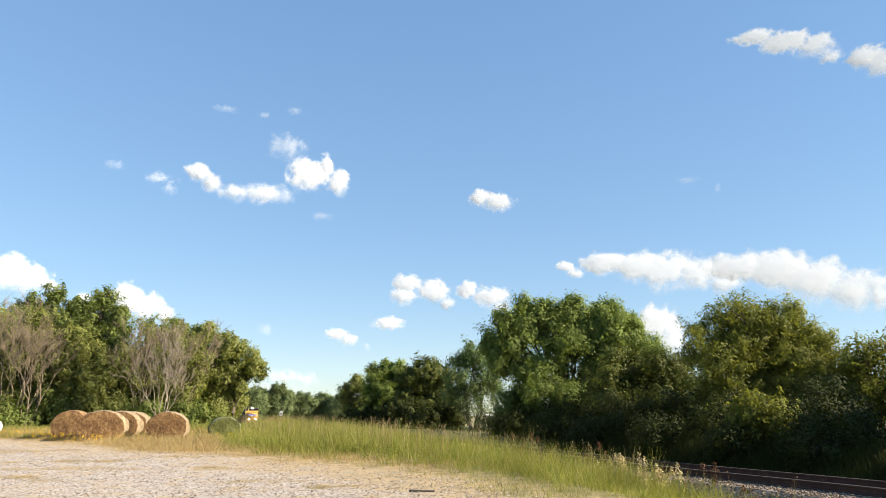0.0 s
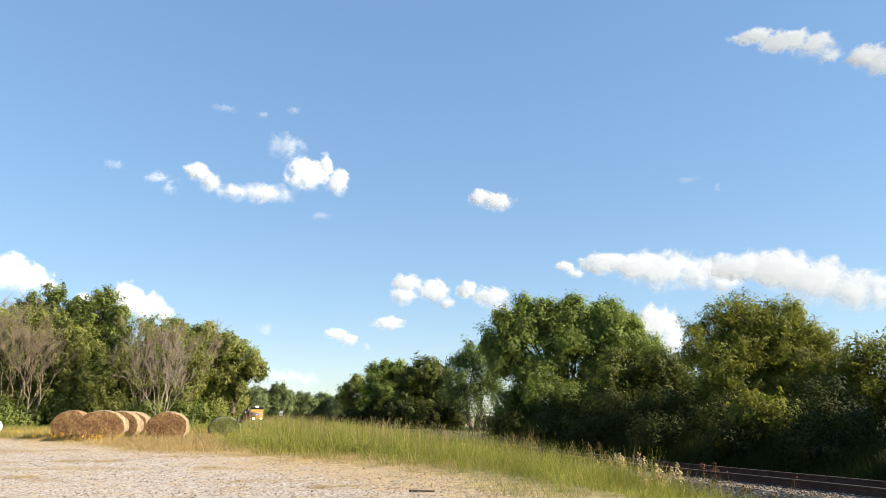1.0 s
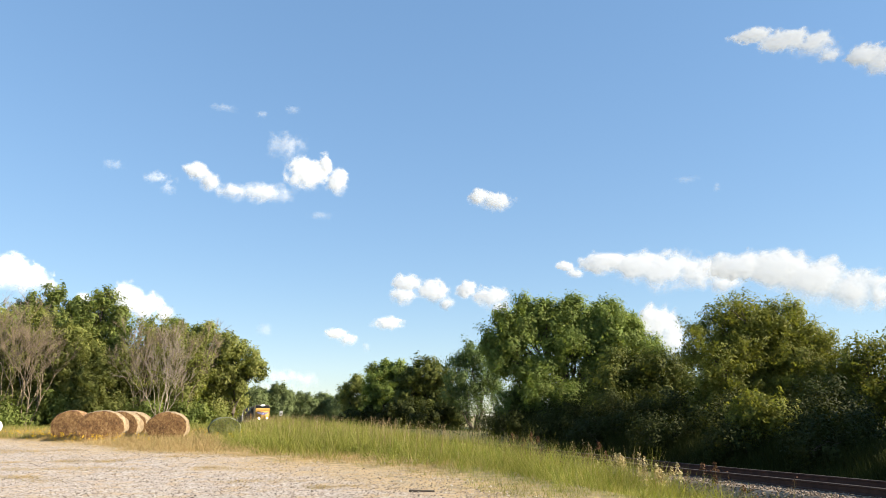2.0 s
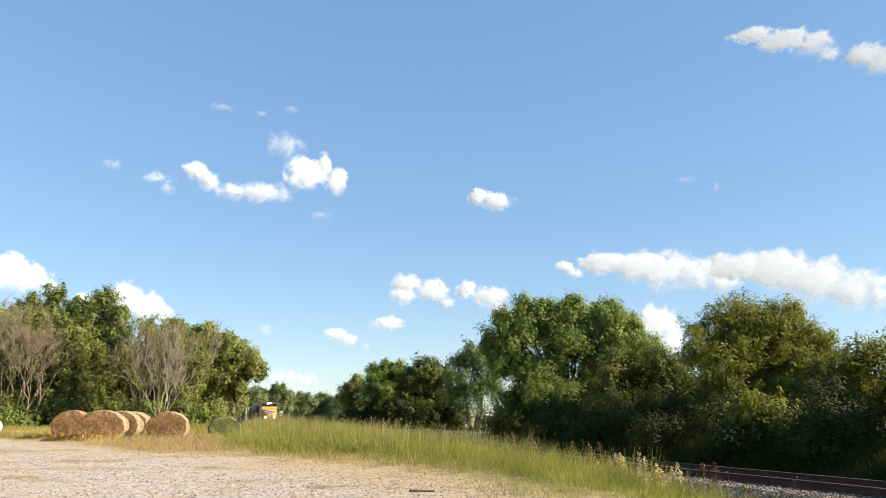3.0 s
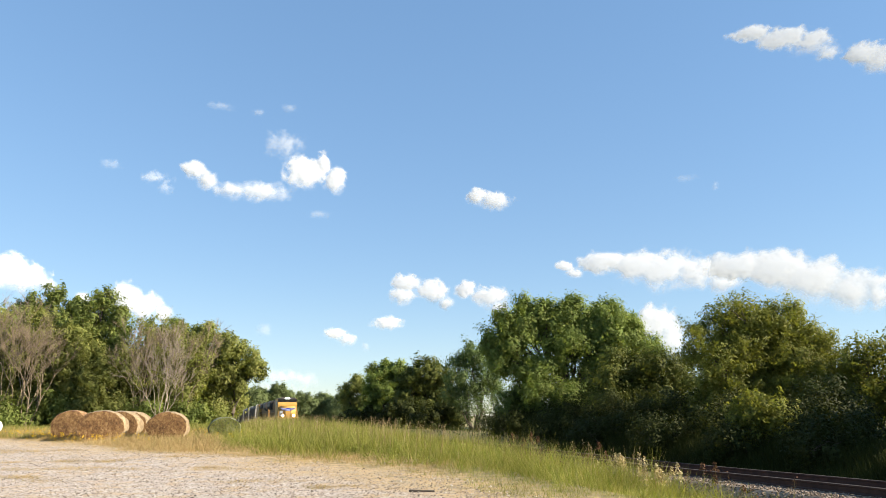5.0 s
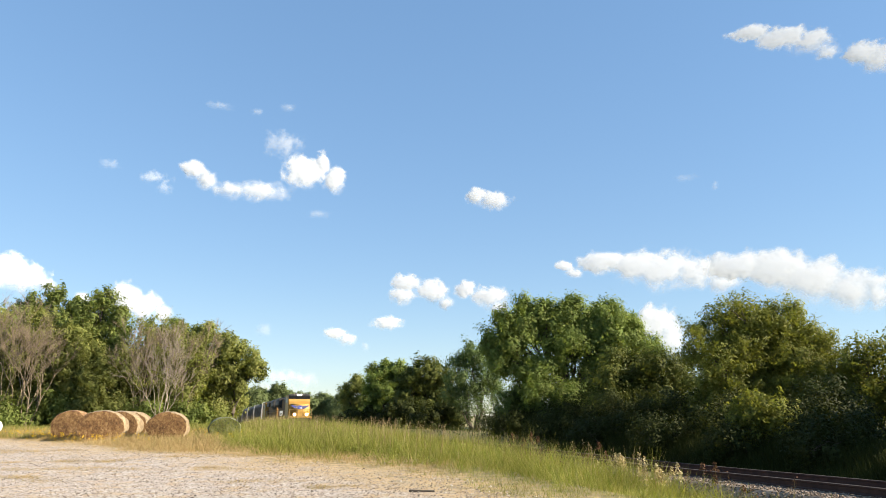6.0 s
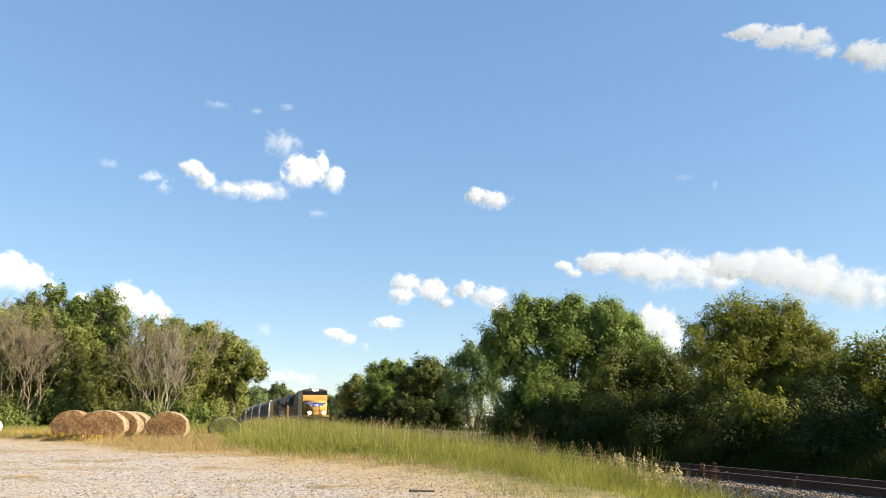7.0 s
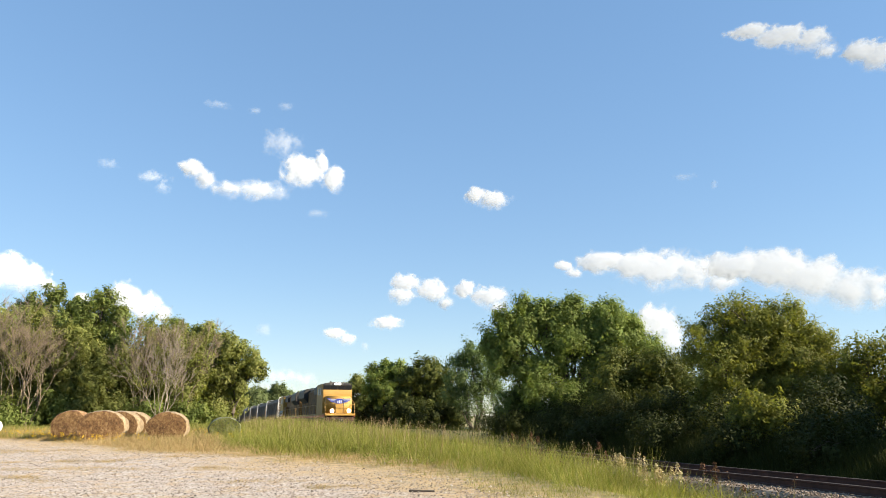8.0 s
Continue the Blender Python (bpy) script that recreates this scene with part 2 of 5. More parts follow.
gx, gy = axis(-3000, -40, 40, 3000, 0.5), axis(-2500, -4, 90, 3500, 0.5)
GX, GY = np.meshgrid(gx, gy)
GZ = ground_z(GX, GY)
verts = np.stack([GX, GY, GZ], -1).reshape(-1, 3)
w = len(gx)
i = (np.arange(len(gy) - 1)[:, None] * w + np.arange(w - 1)[None]).ravel()
ground_mesh = bpy.data.meshes.new("ground")
ground_mesh.from_pydata(verts.tolist(), [], np.stack([i, i + 1, i + 1 + w, i + w], -1).tolist())
for p in ground_mesh.polygons:
    p.use_smooth = True
for key, val in (("gravel", sm(lot(GX, GY) / 1.2 + 0.5)), ("ballast", sm((3.4 - np.abs(off_line(GX, GY))) / 0.6)),
                 ("dry", np.exp(-((lot(GX, GY) + 0.4 + 1.0 * sm((GY - 20) / 8)) / (1.2 + 2.0 * sm((GY - 18) / 10))) ** 2))):
    at = ground_mesh.attributes.new(key, "FLOAT", "POINT")
    at.data.foreach_set("value", val.ravel().astype(np.float32))
M_GROUND, n, l, b = material("field_ground")
fine, mid = noise_node(n, l, 11, 7, 0.8), noise_node(n, l, 1.6, 4)
soil = ramp_node(n, [(0.3, (0.08, 0.08, 0.025)), (0.5, (0.16, 0.135, 0.05)), (0.7, (0.28, 0.20, 0.085))])
l.new(mid.outputs["Fac"], soil.inputs["Fac"])
chip = ramp_node(n, [(0.36, (0.11, 0.09, 0.075)), (0.5, (0.33, 0.28, 0.24)), (0.62, (0.57, 0.52, 0.46))])
l.new(fine.outputs["Fac"], chip.inputs["Fac"])
straw_fac = ramp_node(n, [(0.5, (0, 0, 0)), (0.66, (0.75, 0.75, 0.75))])
l.new(mid.outputs["Fac"], straw_fac.inputs["Fac"])
chip_col = mix_node(n, l, straw_fac.outputs["Color"], chip.outputs["Color"], (0.38, 0.26, 0.13))
g_at, b_at = n.new("ShaderNodeAttribute"), n.new("ShaderNodeAttribute")
g_at.attribute_name, b_at.attribute_name = "gravel", "ballast"
col = mix_node(n, l, g_at.outputs["Fac"], soil.outputs["Color"], chip_col)
d_at = n.new("ShaderNodeAttribute")
d_at.attribute_name = "dry"
thatch = ramp_node(n, [(0.3, (0.22, 0.145, 0.065)), (0.5, (0.40, 0.28, 0.14)), (0.7, (0.54, 0.42, 0.25))])
l.new(fine.outputs["Fac"], thatch.inputs["Fac"])
ragged = ramp_node(n, [(0.38, (0.35, 0.35, 0.35)), (0.6, (1, 1, 1))])
l.new(mid.outputs["Fac"], ragged.inputs["Fac"])
col = mix_node(n, l, mix_node(n, l, 1.0, d_at.outputs["Color"], ragged.outputs["Color"], "MULTIPLY"), col, thatch.outputs["Color"])
bal = ramp_node(n, [(0.3, (0.10, 0.09, 0.08)), (0.7, (0.34, 0.31, 0.28))])
l.new(fine.outputs["Fac"], bal.inputs["Fac"])
l.new(mix_node(n, l, b_at.outputs["Fac"], col, bal.outputs["Color"]), b.inputs["Base Color"])
b.inputs["Roughness"].default_value = 0.95
bu = n.new("ShaderNodeBump")
bu.inputs["Strength"].default_value, bu.inputs["Distance"].default_value = 0.8, 0.03
l.new(fine.outputs["Fac"], bu.inputs["Height"])
l.new(bu.outputs["Normal"], b.inputs["Normal"])
ground_mesh.materials.append(M_GROUND)
tagged(new("ground", ground_mesh), "flat field ground with gravel, dry soil and grass", "ground", kind="structure")

# still water in the hollow beyond the trees
M_WATER, n, l, b = material("pond_water")
b.inputs["Base Color"].default_value = (0.05, 0.055, 0.045, 1)
b.inputs["Roughness"].default_value = 0.08
ripple = noise_node(n, l, 1.4, 4)
bu = n.new("ShaderNodeBump")
bu.inputs["Strength"].default_value, bu.inputs["Distance"].default_value = 0.15, 0.02
l.new(ripple.outputs["Fac"], bu.inputs["Height"])
l.new(bu.outputs["Normal"], b.inputs["Normal"])
rim_pts = [(POND[0] + math.cos(a) * 11 * (1 + 0.06 * math.sin(3 * a)), POND[1] + math.sin(a) * 24 * (1 + 0.05 * math.sin(5 * a)), -0.45) for a in np.linspace(0, 2 * math.pi, 48, endpoint=False)]
tagged(new("water", mesh_from("water", rim_pts, [tuple(range(48))], M_WATER)), "pale sky-reflecting pond water behind the trees", "pond", kind="structure")

# ---------------------------------------------------------------- clouds
def cloud_material(name, most):
    """White cloud skin, lit from both sides, that thins out by its own density."""
    m, n, l, b = material(name)
    df, tr, mx = n.new("ShaderNodeBsdfDiffuse"), n.new("ShaderNodeBsdfTranslucent"), n.new("ShaderNodeMixShader")
    for node in (df, tr):
        node.inputs["Color"].default_value = (*CLOUD_WHITE, 1)
    mx.inputs[0].default_value = 0.5
    l.new(df.outputs[0], mx.inputs[1])
    l.new(tr.outputs[0], mx.inputs[2])
    cover, fade = n.new("ShaderNodeAttribute"), n.new("ShaderNodeMath")
    cover.attribute_name = "cover"
    fade.operation = "MULTIPLY"
    fade.inputs[1].default_value = most
    l.new(cover.outputs["Fac"], fade.inputs[0])
    clear, veil = n.new("ShaderNodeBsdfTransparent"), n.new("ShaderNodeMixShader")
    l.new(fade.outputs[0], veil.inputs[0])
    l.new(clear.outputs[0], veil.inputs[1])
    l.new(mx.outputs[0], veil.inputs[2])
    l.new(veil.outputs[0], n["Material Output"].inputs["Surface"])
    return m


CLOUD_WHITE = (0.64, 0.67, 0.72)
M_CLOUD, M_CLOUD_SOFT, M_WISP = cloud_material("cloud_white", 0.74), cloud_material("cloud_soft", 0.34), cloud_material("cloud_thin", 0.15)


def sky_dir(az, el):
    az, el = np.radians(az), np.radians(el)
    return np.stack([np.sin(az) * np.cos(el), np.cos(az) * np.cos(el), np.sin(el)], -1)


def facets(centres, normals, size, rng):
    """Small four-cornered flakes; returns their corners in turn."""
    n = len(centres)
    a = np.cross(normals, rng.normal(size=(n, 3)))
    a /= np.linalg.norm(a, axis=1)[:, None] + 1e-9
    b = np.cross(normals, a)
    b /= np.linalg.norm(b, axis=1)[:, None] + 1e-9
    s = np.asarray(size).reshape(-1, 1)
    return np.stack([centres - a * s, centres - b * s * 0.8, centres + a * s, centres + b * s * 0.8], 1).reshape(-1, 3)


def lattice(u, v, seed):
    """Smooth noise over a plane, -1 to 1."""
    iu, iv = np.floor(u).astype(int), np.floor(v).astype(int)
    fu, fv = sm(u - iu), sm(v - iv)

    def at(a, b):
        h = np.sin(a * 127.1 + b * 311.7 + seed * 74.7) * 43758.5453
        return (h - np.floor(h)) * 2 - 1

    low = at(iu, iv) * (1 - fu) + at(iu + 1, iv) * fu
    high = at(iu, iv + 1) * (1 - fu) + at(iu + 1, iv + 1) * fu
    return low * (1 - fv) + high * fv


def turbulence(u, v, seed, octaves=5, billow=False):
    total, amp, norm = 0.0, 1.0, 0.0
    for k in range(octaves):
        c, d = math.cos(0.6 * k), math.sin(0.6 * k)
        n = lattice((u * c - v * d) * 2.03 ** k + 7.3 * k, (u * d + v * c) * 2.03 ** k, seed + k)
        total = total + amp * (1 - 2 * np.abs(n) if billow else n)
        norm += amp
        amp *= 0.55
    return total / norm


def cloud(az, el, dist, thick, d_az, d_el, puffs, rng):
    """A billowing heap: a bulging front and a flatter back that meet in a ragged, thin rim."""
    unit = dist * math.pi / 180
    seed = float(rng.uniform(0, 40))
    ce, se = math.cos(radians(el)), math.sin(radians(el))
    away, up = np.array([0, ce, se]), np.array([0, -se, ce])
    pf = np.array(puffs)
    reach_u, reach_v = pf[:, 2] * 1.9 + 0.25, pf[:, 3] * 2.0 + 0.25
    u0, u1, v0, v1 = (pf[:, 0] - reach_u).min(), (pf[:, 0] + reach_u).max(), (pf[:, 1] - reach_v).min(), (pf[:, 1] + reach_v).max()
    step = max(0.055, (u1 - u0) / 190)
    U, V = np.meshgrid(np.arange(u0, u1, step), np.arange(v0, v1, step))
    size = float(np.mean(pf[:, 3]))
    scale = 1.0 / (0.9 * size + 0.25)
    wu = U + 0.30 * size * turbulence(U * scale, V * scale, seed + 3)
    wv = V + 0.30 * size * turbulence(U * scale, V * scale, seed + 9)
    body = np.zeros_like(U)
    for pa, pe, ra, re in puffs:
        r = np.hypot((wu - pa) / (ra * 1.06), (wv - pe) / (re * (1.06 if thick > 0.4 else 0.9)))
        body = body + np.exp(10 * np.clip(1 - r, -2, 1))
    body = np.log(body + 1e-9) / 10
    smooth_body = body
    heap = turbulence(U * scale * 1.3, V * scale * 1.5, seed, 4, True)
    lump = turbulence(U * scale * 1.3, V * scale * 1.5, seed, 2, True)
    solid = thick > 0.7
    body = body + (0.32 if solid else 0.4) * heap + (0.14 if solid else 0.3) * turbulence(U * scale * 3, V * scale * 3, seed + 5) - (0.05 if solid else 0.15)
    # crisp at the sunlit top, drawn out below
    mid = sum(p[1] for p in puffs) / len(puffs)
    soft = (0.55 if solid else 1.1) + 0.6 * sm((mid - V) / (1.5 * size) + 0.3)
    density = sm((body + 0.08) / soft)
    bulge = (0.34 * sm((smooth_body + 0.3) / 1.2) + 0.012 * lump * sm((body + 0.08) / 0.4)) * size
    lean = (0.42 + 0.022 * max(0.0, az)) * U + 0.30 * V
    rows_n, cols_n = U.shape
    sheets = []
    for sign in (-1.0, 0.45):
        depth = (lean + sign * bulge) * unit
        sheets.append(np.stack([U * unit, V * unit, depth], -1).reshape(-1, 3))
    pts = np.concatenate(sheets)
    co = np.stack([pts[:, 0], pts[:, 2] * away[1] + pts[:, 1] * up[1], pts[:, 2] * away[2] + pts[:, 1] * up[2]], -1)
    i0 = (np.arange(rows_n - 1)[:, None] * cols_n + np.arange(cols_n - 1)[None]).ravel()
    quad = np.stack([i0, i0 + 1, i0 + 1 + cols_n, i0 + cols_n], -1)
    dens = density.ravel()
    quad = quad[dens[quad].max(1) > 0.004]
    count = rows_n * cols_n
    faces = np.concatenate([quad, quad[:, ::-1] + count])
    used, back = np.unique(faces, return_inverse=True)
    me = mesh_from("cloud", co[used].tolist(), back.reshape(faces.shape).tolist(), M_CLOUD if thick > 0.7 else M_CLOUD_SOFT if thick > 0.4 else M_WISP)
    for p in me.polygons:
        p.use_smooth = True
    me.attributes.new("cover", "FLOAT", "POINT").data.foreach_set("value", np.concatenate([dens, dens])[used].astype(np.float32))
    ob = new("cloud", me)
    words = "bright white heaped cumulus cloud in the blue sky" if thick > 0.7 else "thin wispy white cloud shred in the blue sky"
    tagged(ob, words, "cloud", "fair-weather clouds")
    rows = []
    for t in (0.0, 4.0, 8.0):
        d = sky_dir(az + d_az * t / 8, el + d_el * t / 8) * dist
        rows.append((t, pose(d[0], d[1], d[2], 0, 0, -az)))
    return ob, rows


CLOUDS = (
    (28.42, 25.88, 1500, 0.9, -0.260, 0.442, [(-2.52, 1.18, 1.27, 0.49), (-0.59, 0.4, 1.53, 0.68), (1.07, -0.35, 1.48, 0.82), (1.91, -1.23, 0.8, 0.52)]),
    (33.25, 23.79, 1250, 0.9, -0.226, 0.431, [(-0.58, 0.33, 1.03, 0.66), (0.57, -0.33, 1.34, 1.01)]),
    (-12.96, 20.61, 1800, 0.45, -0.467, 0.223, [(0.0, 0.0, 1.64, 1.03)]),
    (-14.11, 18.05, 1800, 0.95, -0.459, 0.226, [(2.94, 0.58, 1.74, 1.31), (4.28, 1.45, 0.6, 0.96), (5.48, 0.19, 0.83, 1.15), (-0.35, -1.12, 2.23, 0.78), (-2.54, -1.12, 1.3, 0.6), (-4.1, -0.48, 0.77, 0.68), (-5.22, 0.26, 0.85, 0.63)]),
    (-9.98, 15.43, 1800, 0.3, -0.371, 0.204, [(0.0, 0.0, 1.0, 0.4)]),
    (-17.88, 23.03, 1500, 0.35, -0.725, 0.248, [(0.0, 0.0, 1.15, 0.37)]),
    (-14.91, 22.84, 1500, 0.15, -0.741, 0.266, [(0.0, 0.0, 0.5, 0.34)]),
    (-12.47, 23.40, 1500, 0.15, -0.755, 0.278, [(0.0, 0.0, 0.65, 0.42)]),
    (-25.64, 17.95, 1900, 0.35, -0.470, 0.015, [(0.0, 0.0, 0.78, 0.48)]),
    (-22.04, 16.96, 1900, 0.45, -0.492, 0.027, [(-0.34, 0.38, 1.14, 0.5), (0.34, -0.38, 0.57, 0.54)]),
    (3.80, 16.88, 2000, 0.95, -0.371, 0.185, [(-0.7, 0.19, 0.75, 0.58), (0.7, -0.19, 1.4, 0.71)]),
    (-30.78, 9.36, 2800, 1, -0.178, 0.061, [(-0.55, 0.67, 0.95, 0.84), (0.23, -0.11, 1.8, 0.97), (1.67, -0.61, 0.77, 0.59), (-1.31, 0.02, 1.0, 1.06)]),
    (-22.66, 7.81, 2800, 1, -0.197, 0.030, [(-1.28, 0.64, 0.92, 0.98), (-0.07, 0.01, 1.32, 0.99), (1.36, -0.66, 0.79, 0.75)]),
    (-26.13, 7.80, 2800, 1, -0.187, 0.028, [(-0.58, 0.26, 0.58, 0.52), (0.58, -0.27, 0.74, 0.56)]),
    (-1.61, 9.51, 2800, 0.8, -0.137, 0.044, [(-1.32, 0.83, 1.0, 0.67), (-1.53, -0.29, 1.0, 0.58), (0.97, 0.17, 1.46, 0.9), (1.88, -0.72, 0.64, 0.58)]),
    (3.47, 9.11, 2800, 0.8, -0.181, 0.046, [(-1.46, 0.7, 0.82, 0.67), (0.35, 0.1, 1.36, 0.81), (1.1, -0.8, 0.9, 0.67)]),
    (-4.32, 7.11, 2200, 0.85, -0.135, 0.043, [(0.0, 0.0, 1.17, 0.58)]),
    (-7.99, 6.00, 2600, 0.85, -0.134, 0.042, [(-0.45, 0.26, 0.88, 0.48), (0.45, -0.26, 0.8, 0.48)]),
    (-5.98, 5.24, 2200, 0.6, -0.134, 0.043, [(0.0, 0.0, 0.35, 0.4)]),
    (10.21, 11.16, 2700, 0.75, -0.132, 0.049, [(-0.39, 0.28, 0.62, 0.4), (0.39, -0.28, 0.71, 0.4)]),
    (17.76, 10.73, 2600, 1, -0.202, 0.098, [(-4.39, 0.88, 1.56, 0.79), (-2.25, 0.56, 1.9, 1.13), (-0.17, 0.01, 2.47, 1.46), (2.28, -0.35, 2.0, 1.1), (4.22, -1.11, 1.55, 0.83)]),
    (27.72, 9.42, 2250, 1, -0.171, 0.095, [(-4.46, 1.35, 1.91, 0.99), (-2.19, 0.96, 2.2, 1.3), (-0.08, -0.03, 2.45, 1.59), (2.29, -1.02, 2.01, 1.32), (3.97, -1.17, 1.3, 1.45)]),
    (16.75, 6.56, 2900, 1, -0.121, 0.047, [(-0.06, 0.14, 1.48, 1.37), (0.9, -0.95, 1.62, 1.27), (-0.85, 0.81, 0.67, 0.77)]),
    (-12.10, 2.50, 2000, 0.45, -0.085, -0.001, [(-0.3, 0.45, 1.7, 0.68), (1.41, 0.17, 1.29, 0.73), (-1.09, -0.62, 2.54, 0.59)]),
    (19.78, 17.50, 1700, 0.12, -0.231, 0.279, [(0.0, 0.0, 0.83, 0.34)]),
    (21.79, 16.69, 1700, 0.12, -0.222, 0.277, [(0.0, 0.0, 0.24, 0.42)]),
    (-13.86, 6.36, 3200, 0.2, -0.085, -0.002, [(0.0, 0.0, 0.6, 0.69)]),
)
cloud_rng = np.random.default_rng(5)
drifting = [cloud(*c, cloud_rng) for c in CLOUDS]


# ---------------------------------------------------------------- trees
def tube(path, radii, sides=5):
    """Corner points and faces of a tapered limb along a path."""
    vs, fs = [], []
    for k, (p, r) in enumerate(zip(path, radii)):
        d = Vector(path[min(k + 1, len(path) - 1)]) - Vector(path[max(k - 1, 0)])
        q = d.to_track_quat("Z", "Y")
        for s in range(sides):
            ang = 2 * math.pi * s / sides
            vs.append(Vector(p) + q @ Vector((math.cos(ang) * r, math.sin(ang) * r, 0)))
        if k:
            for s in range(sides):
                a0, a1 = (k - 1) * sides + s, (k - 1) * sides + (s + 1) % sides
                fs.append((a0, a1, a1 + sides, a0 + sides))
    return vs, fs


class Limbs:
    def __init__(self):
        self.v, self.f = [], []

    def add(self, path, radii, sides=5):
        vs, fs = tube(path, radii, sides)
        o = len(self.v)
        self.v += [tuple(p) for p in vs]
        self.f += [tuple(k + o for k in q) for q in fs]

    def mesh(self, name, mat):
        me = mesh_from(name, self.v, self.f, mat)
        for p in me.polygons:
            p.use_smooth = True
        return me


def bent(p, q, rnd, sag=0.12, steps=4):
    p, q = Vector(p), Vector(q)
    out, ln = [], (q - p).length
    for k in range(steps + 1):
        f = k / steps
        j = Vector([rnd.uniform(-1, 1) for _ in range(3)]) * ln * sag * math.sin(f * math.pi)
        out.append(p.lerp(q, f) + j)
    return out


def sprigs(blobs, density, leaf, length, rng, upward=0.5, spread=0.16, per=16, hollow=0.45):
    """Leaf corners of the tufts that fill the crown's lobes: each tuft a tapering cluster round its twig, facing out from it."""
    out, lobes = [], []
    per = per * 3
    for bx, by, bz, rx, ry, rz in blobs:
        lobes.append((bx, by, bz, rx * 0.82, ry * 0.82, rz * 0.82, 0.3))
        for k in range(int(9 + 6 * rx * rz)):
            g = rng.normal(size=3)
            g /= np.linalg.norm(g)
            r, q = rng.uniform(0.62, 1.0), rng.uniform(0.22, 0.40)
            lobes.append((bx + g[0] * r * rx, by + g[1] * r * ry, bz + g[2] * r * rz, rx * q, ry * q, rz * q * 0.9, 1.0))
    for bx, by, bz, rx, ry, rz, fill in lobes:
        area = fill * rx * rz * 3.1416 + rx * ry * 1.5
        n = max(2, int(area * density * 0.31 + rng.uniform()))
        g = rng.normal(size=(n, 3))
        g /= np.linalg.norm(g, axis=1)[:, None]
        r = rng.uniform(hollow, 1.0, n) ** 0.8
        base = np.array([bx, by, bz]) + g * r[:, None] * np.array([rx, ry, rz])
        d = g * 0.7 + np.array([0, 0, upward]) + rng.normal(size=(n, 3)) * 0.4
        d /= np.linalg.norm(d, axis=1)[:, None]
        ln = length * rng.uniform(0.5, 1.5, n)
        f = rng.uniform(0, 1, (n, per))
        off = rng.normal(size=(n, per, 3))
        wide = spread * 1.22 * rng.uniform(0.7, 1.35, n)[:, None] * (0.5 + np.sin(np.pi * np.clip(f * 0.8 + 0.15, 0, 1)) * 0.6)
        c = base[:, None, :] + d[:, None, :] * (f * ln[:, None])[..., None] + off * wide[..., None]
        c = c.reshape(-1, 3)
        nrm = off.reshape(-1, 3) * 0.5 + np.repeat(g * 0.75 + d * 0.3, per, 0) + rng.normal(size=c.shape) * 0.22 + np.array([0, 0, 0.25])
        q = facets(c, nrm, leaf * 1.5 * rng.uniform(0.6, 1.3, len(c)), rng).reshape(-1, 4, 3)
        out.append(q[:, :3].reshape(-1, 3))
    return np.concatenate(out)


def tree(name, label, x, y, blobs, mat, seed, density=22, leaf=0.085, length=0.55, trunk_r=0.16, stems=1, bark=None, upward=0.5, spread=0.16, per=16,
         group="", category="tree", hollow=0.45):
    """A trunk, limbs to every lobe of the crown, and the leaves. Lobes: x, z, rx, rz and optionally y, ry, from the tree's foot."""
    rnd, rng = random.Random(seed), np.random.default_rng(seed)
    lobes = []
    for bl in blobs:
        bx, bz, rx, rz = bl[:4]
        by, ry = (bl[4], bl[5]) if len(bl) > 4 else (rnd.uniform(-0.3, 0.3) * rx, rx * 0.85)
        lobes.append((bx, by, bz, rx, ry, rz))
    z0 = float(ground_z(x, y))
    root = new(name)
    root.location = (x, y, z0)
    tagged(root, label, category, group)
    wood = Limbs()
    low = min(bl[2] - bl[5] for bl in lobes)
    top = max(bl[2] for bl in lobes)
    fork = max(0.5, low + 0.25 * (top - low))
    heads = []
    for s in range(stems):
        off = (s - (stems - 1) / 2) * 0.5
        p = bent((off * 0.5, 0, -0.25), (off * 1.6 + rnd.uniform(-0.2, 0.2), rnd.uniform(-0.2, 0.2), fork), rnd, 0.06)
        wood.add(p, [trunk_r * (1.25 - 0.5 * k / 4) for k in range(5)], 8)
        heads.append(p[-1])
    for bx, by, bz, rx, ry, rz in lobes:
        h = min(heads, key=lambda v: abs(v[0] - bx))
        p = bent(h, (bx, by, bz), rnd, 0.1)
        wood.add(p, [trunk_r * (0.6 - 0.11 * k) for k in range(5)], 6)
        for k in range(7):
            g = Vector([rnd.gauss(0, 1) for _ in range(3)]).normalized()
            g.z = abs(g.z) * 0.9 + 0.05
            end = (bx + g.x * rx * 0.95, by + g.y * ry * 0.95, bz + g.z * rz * 0.95)
            wood.add(bent(p[rnd.randint(2, 4)], end, rnd, 0.12, 3), [trunk_r * 0.24, trunk_r * 0.17, trunk_r * 0.1, trunk_r * 0.04], 4)
    tk = new("trunk", wood.mesh("trunk", bark or M_BARK))
    tk.parent = root
    cr = new("crown", quads_mesh("crown", sprigs(lobes, density * 0.52, leaf, length, rng, upward, spread, per, hollow), mat, 3))
    cr.parent = root
    return root


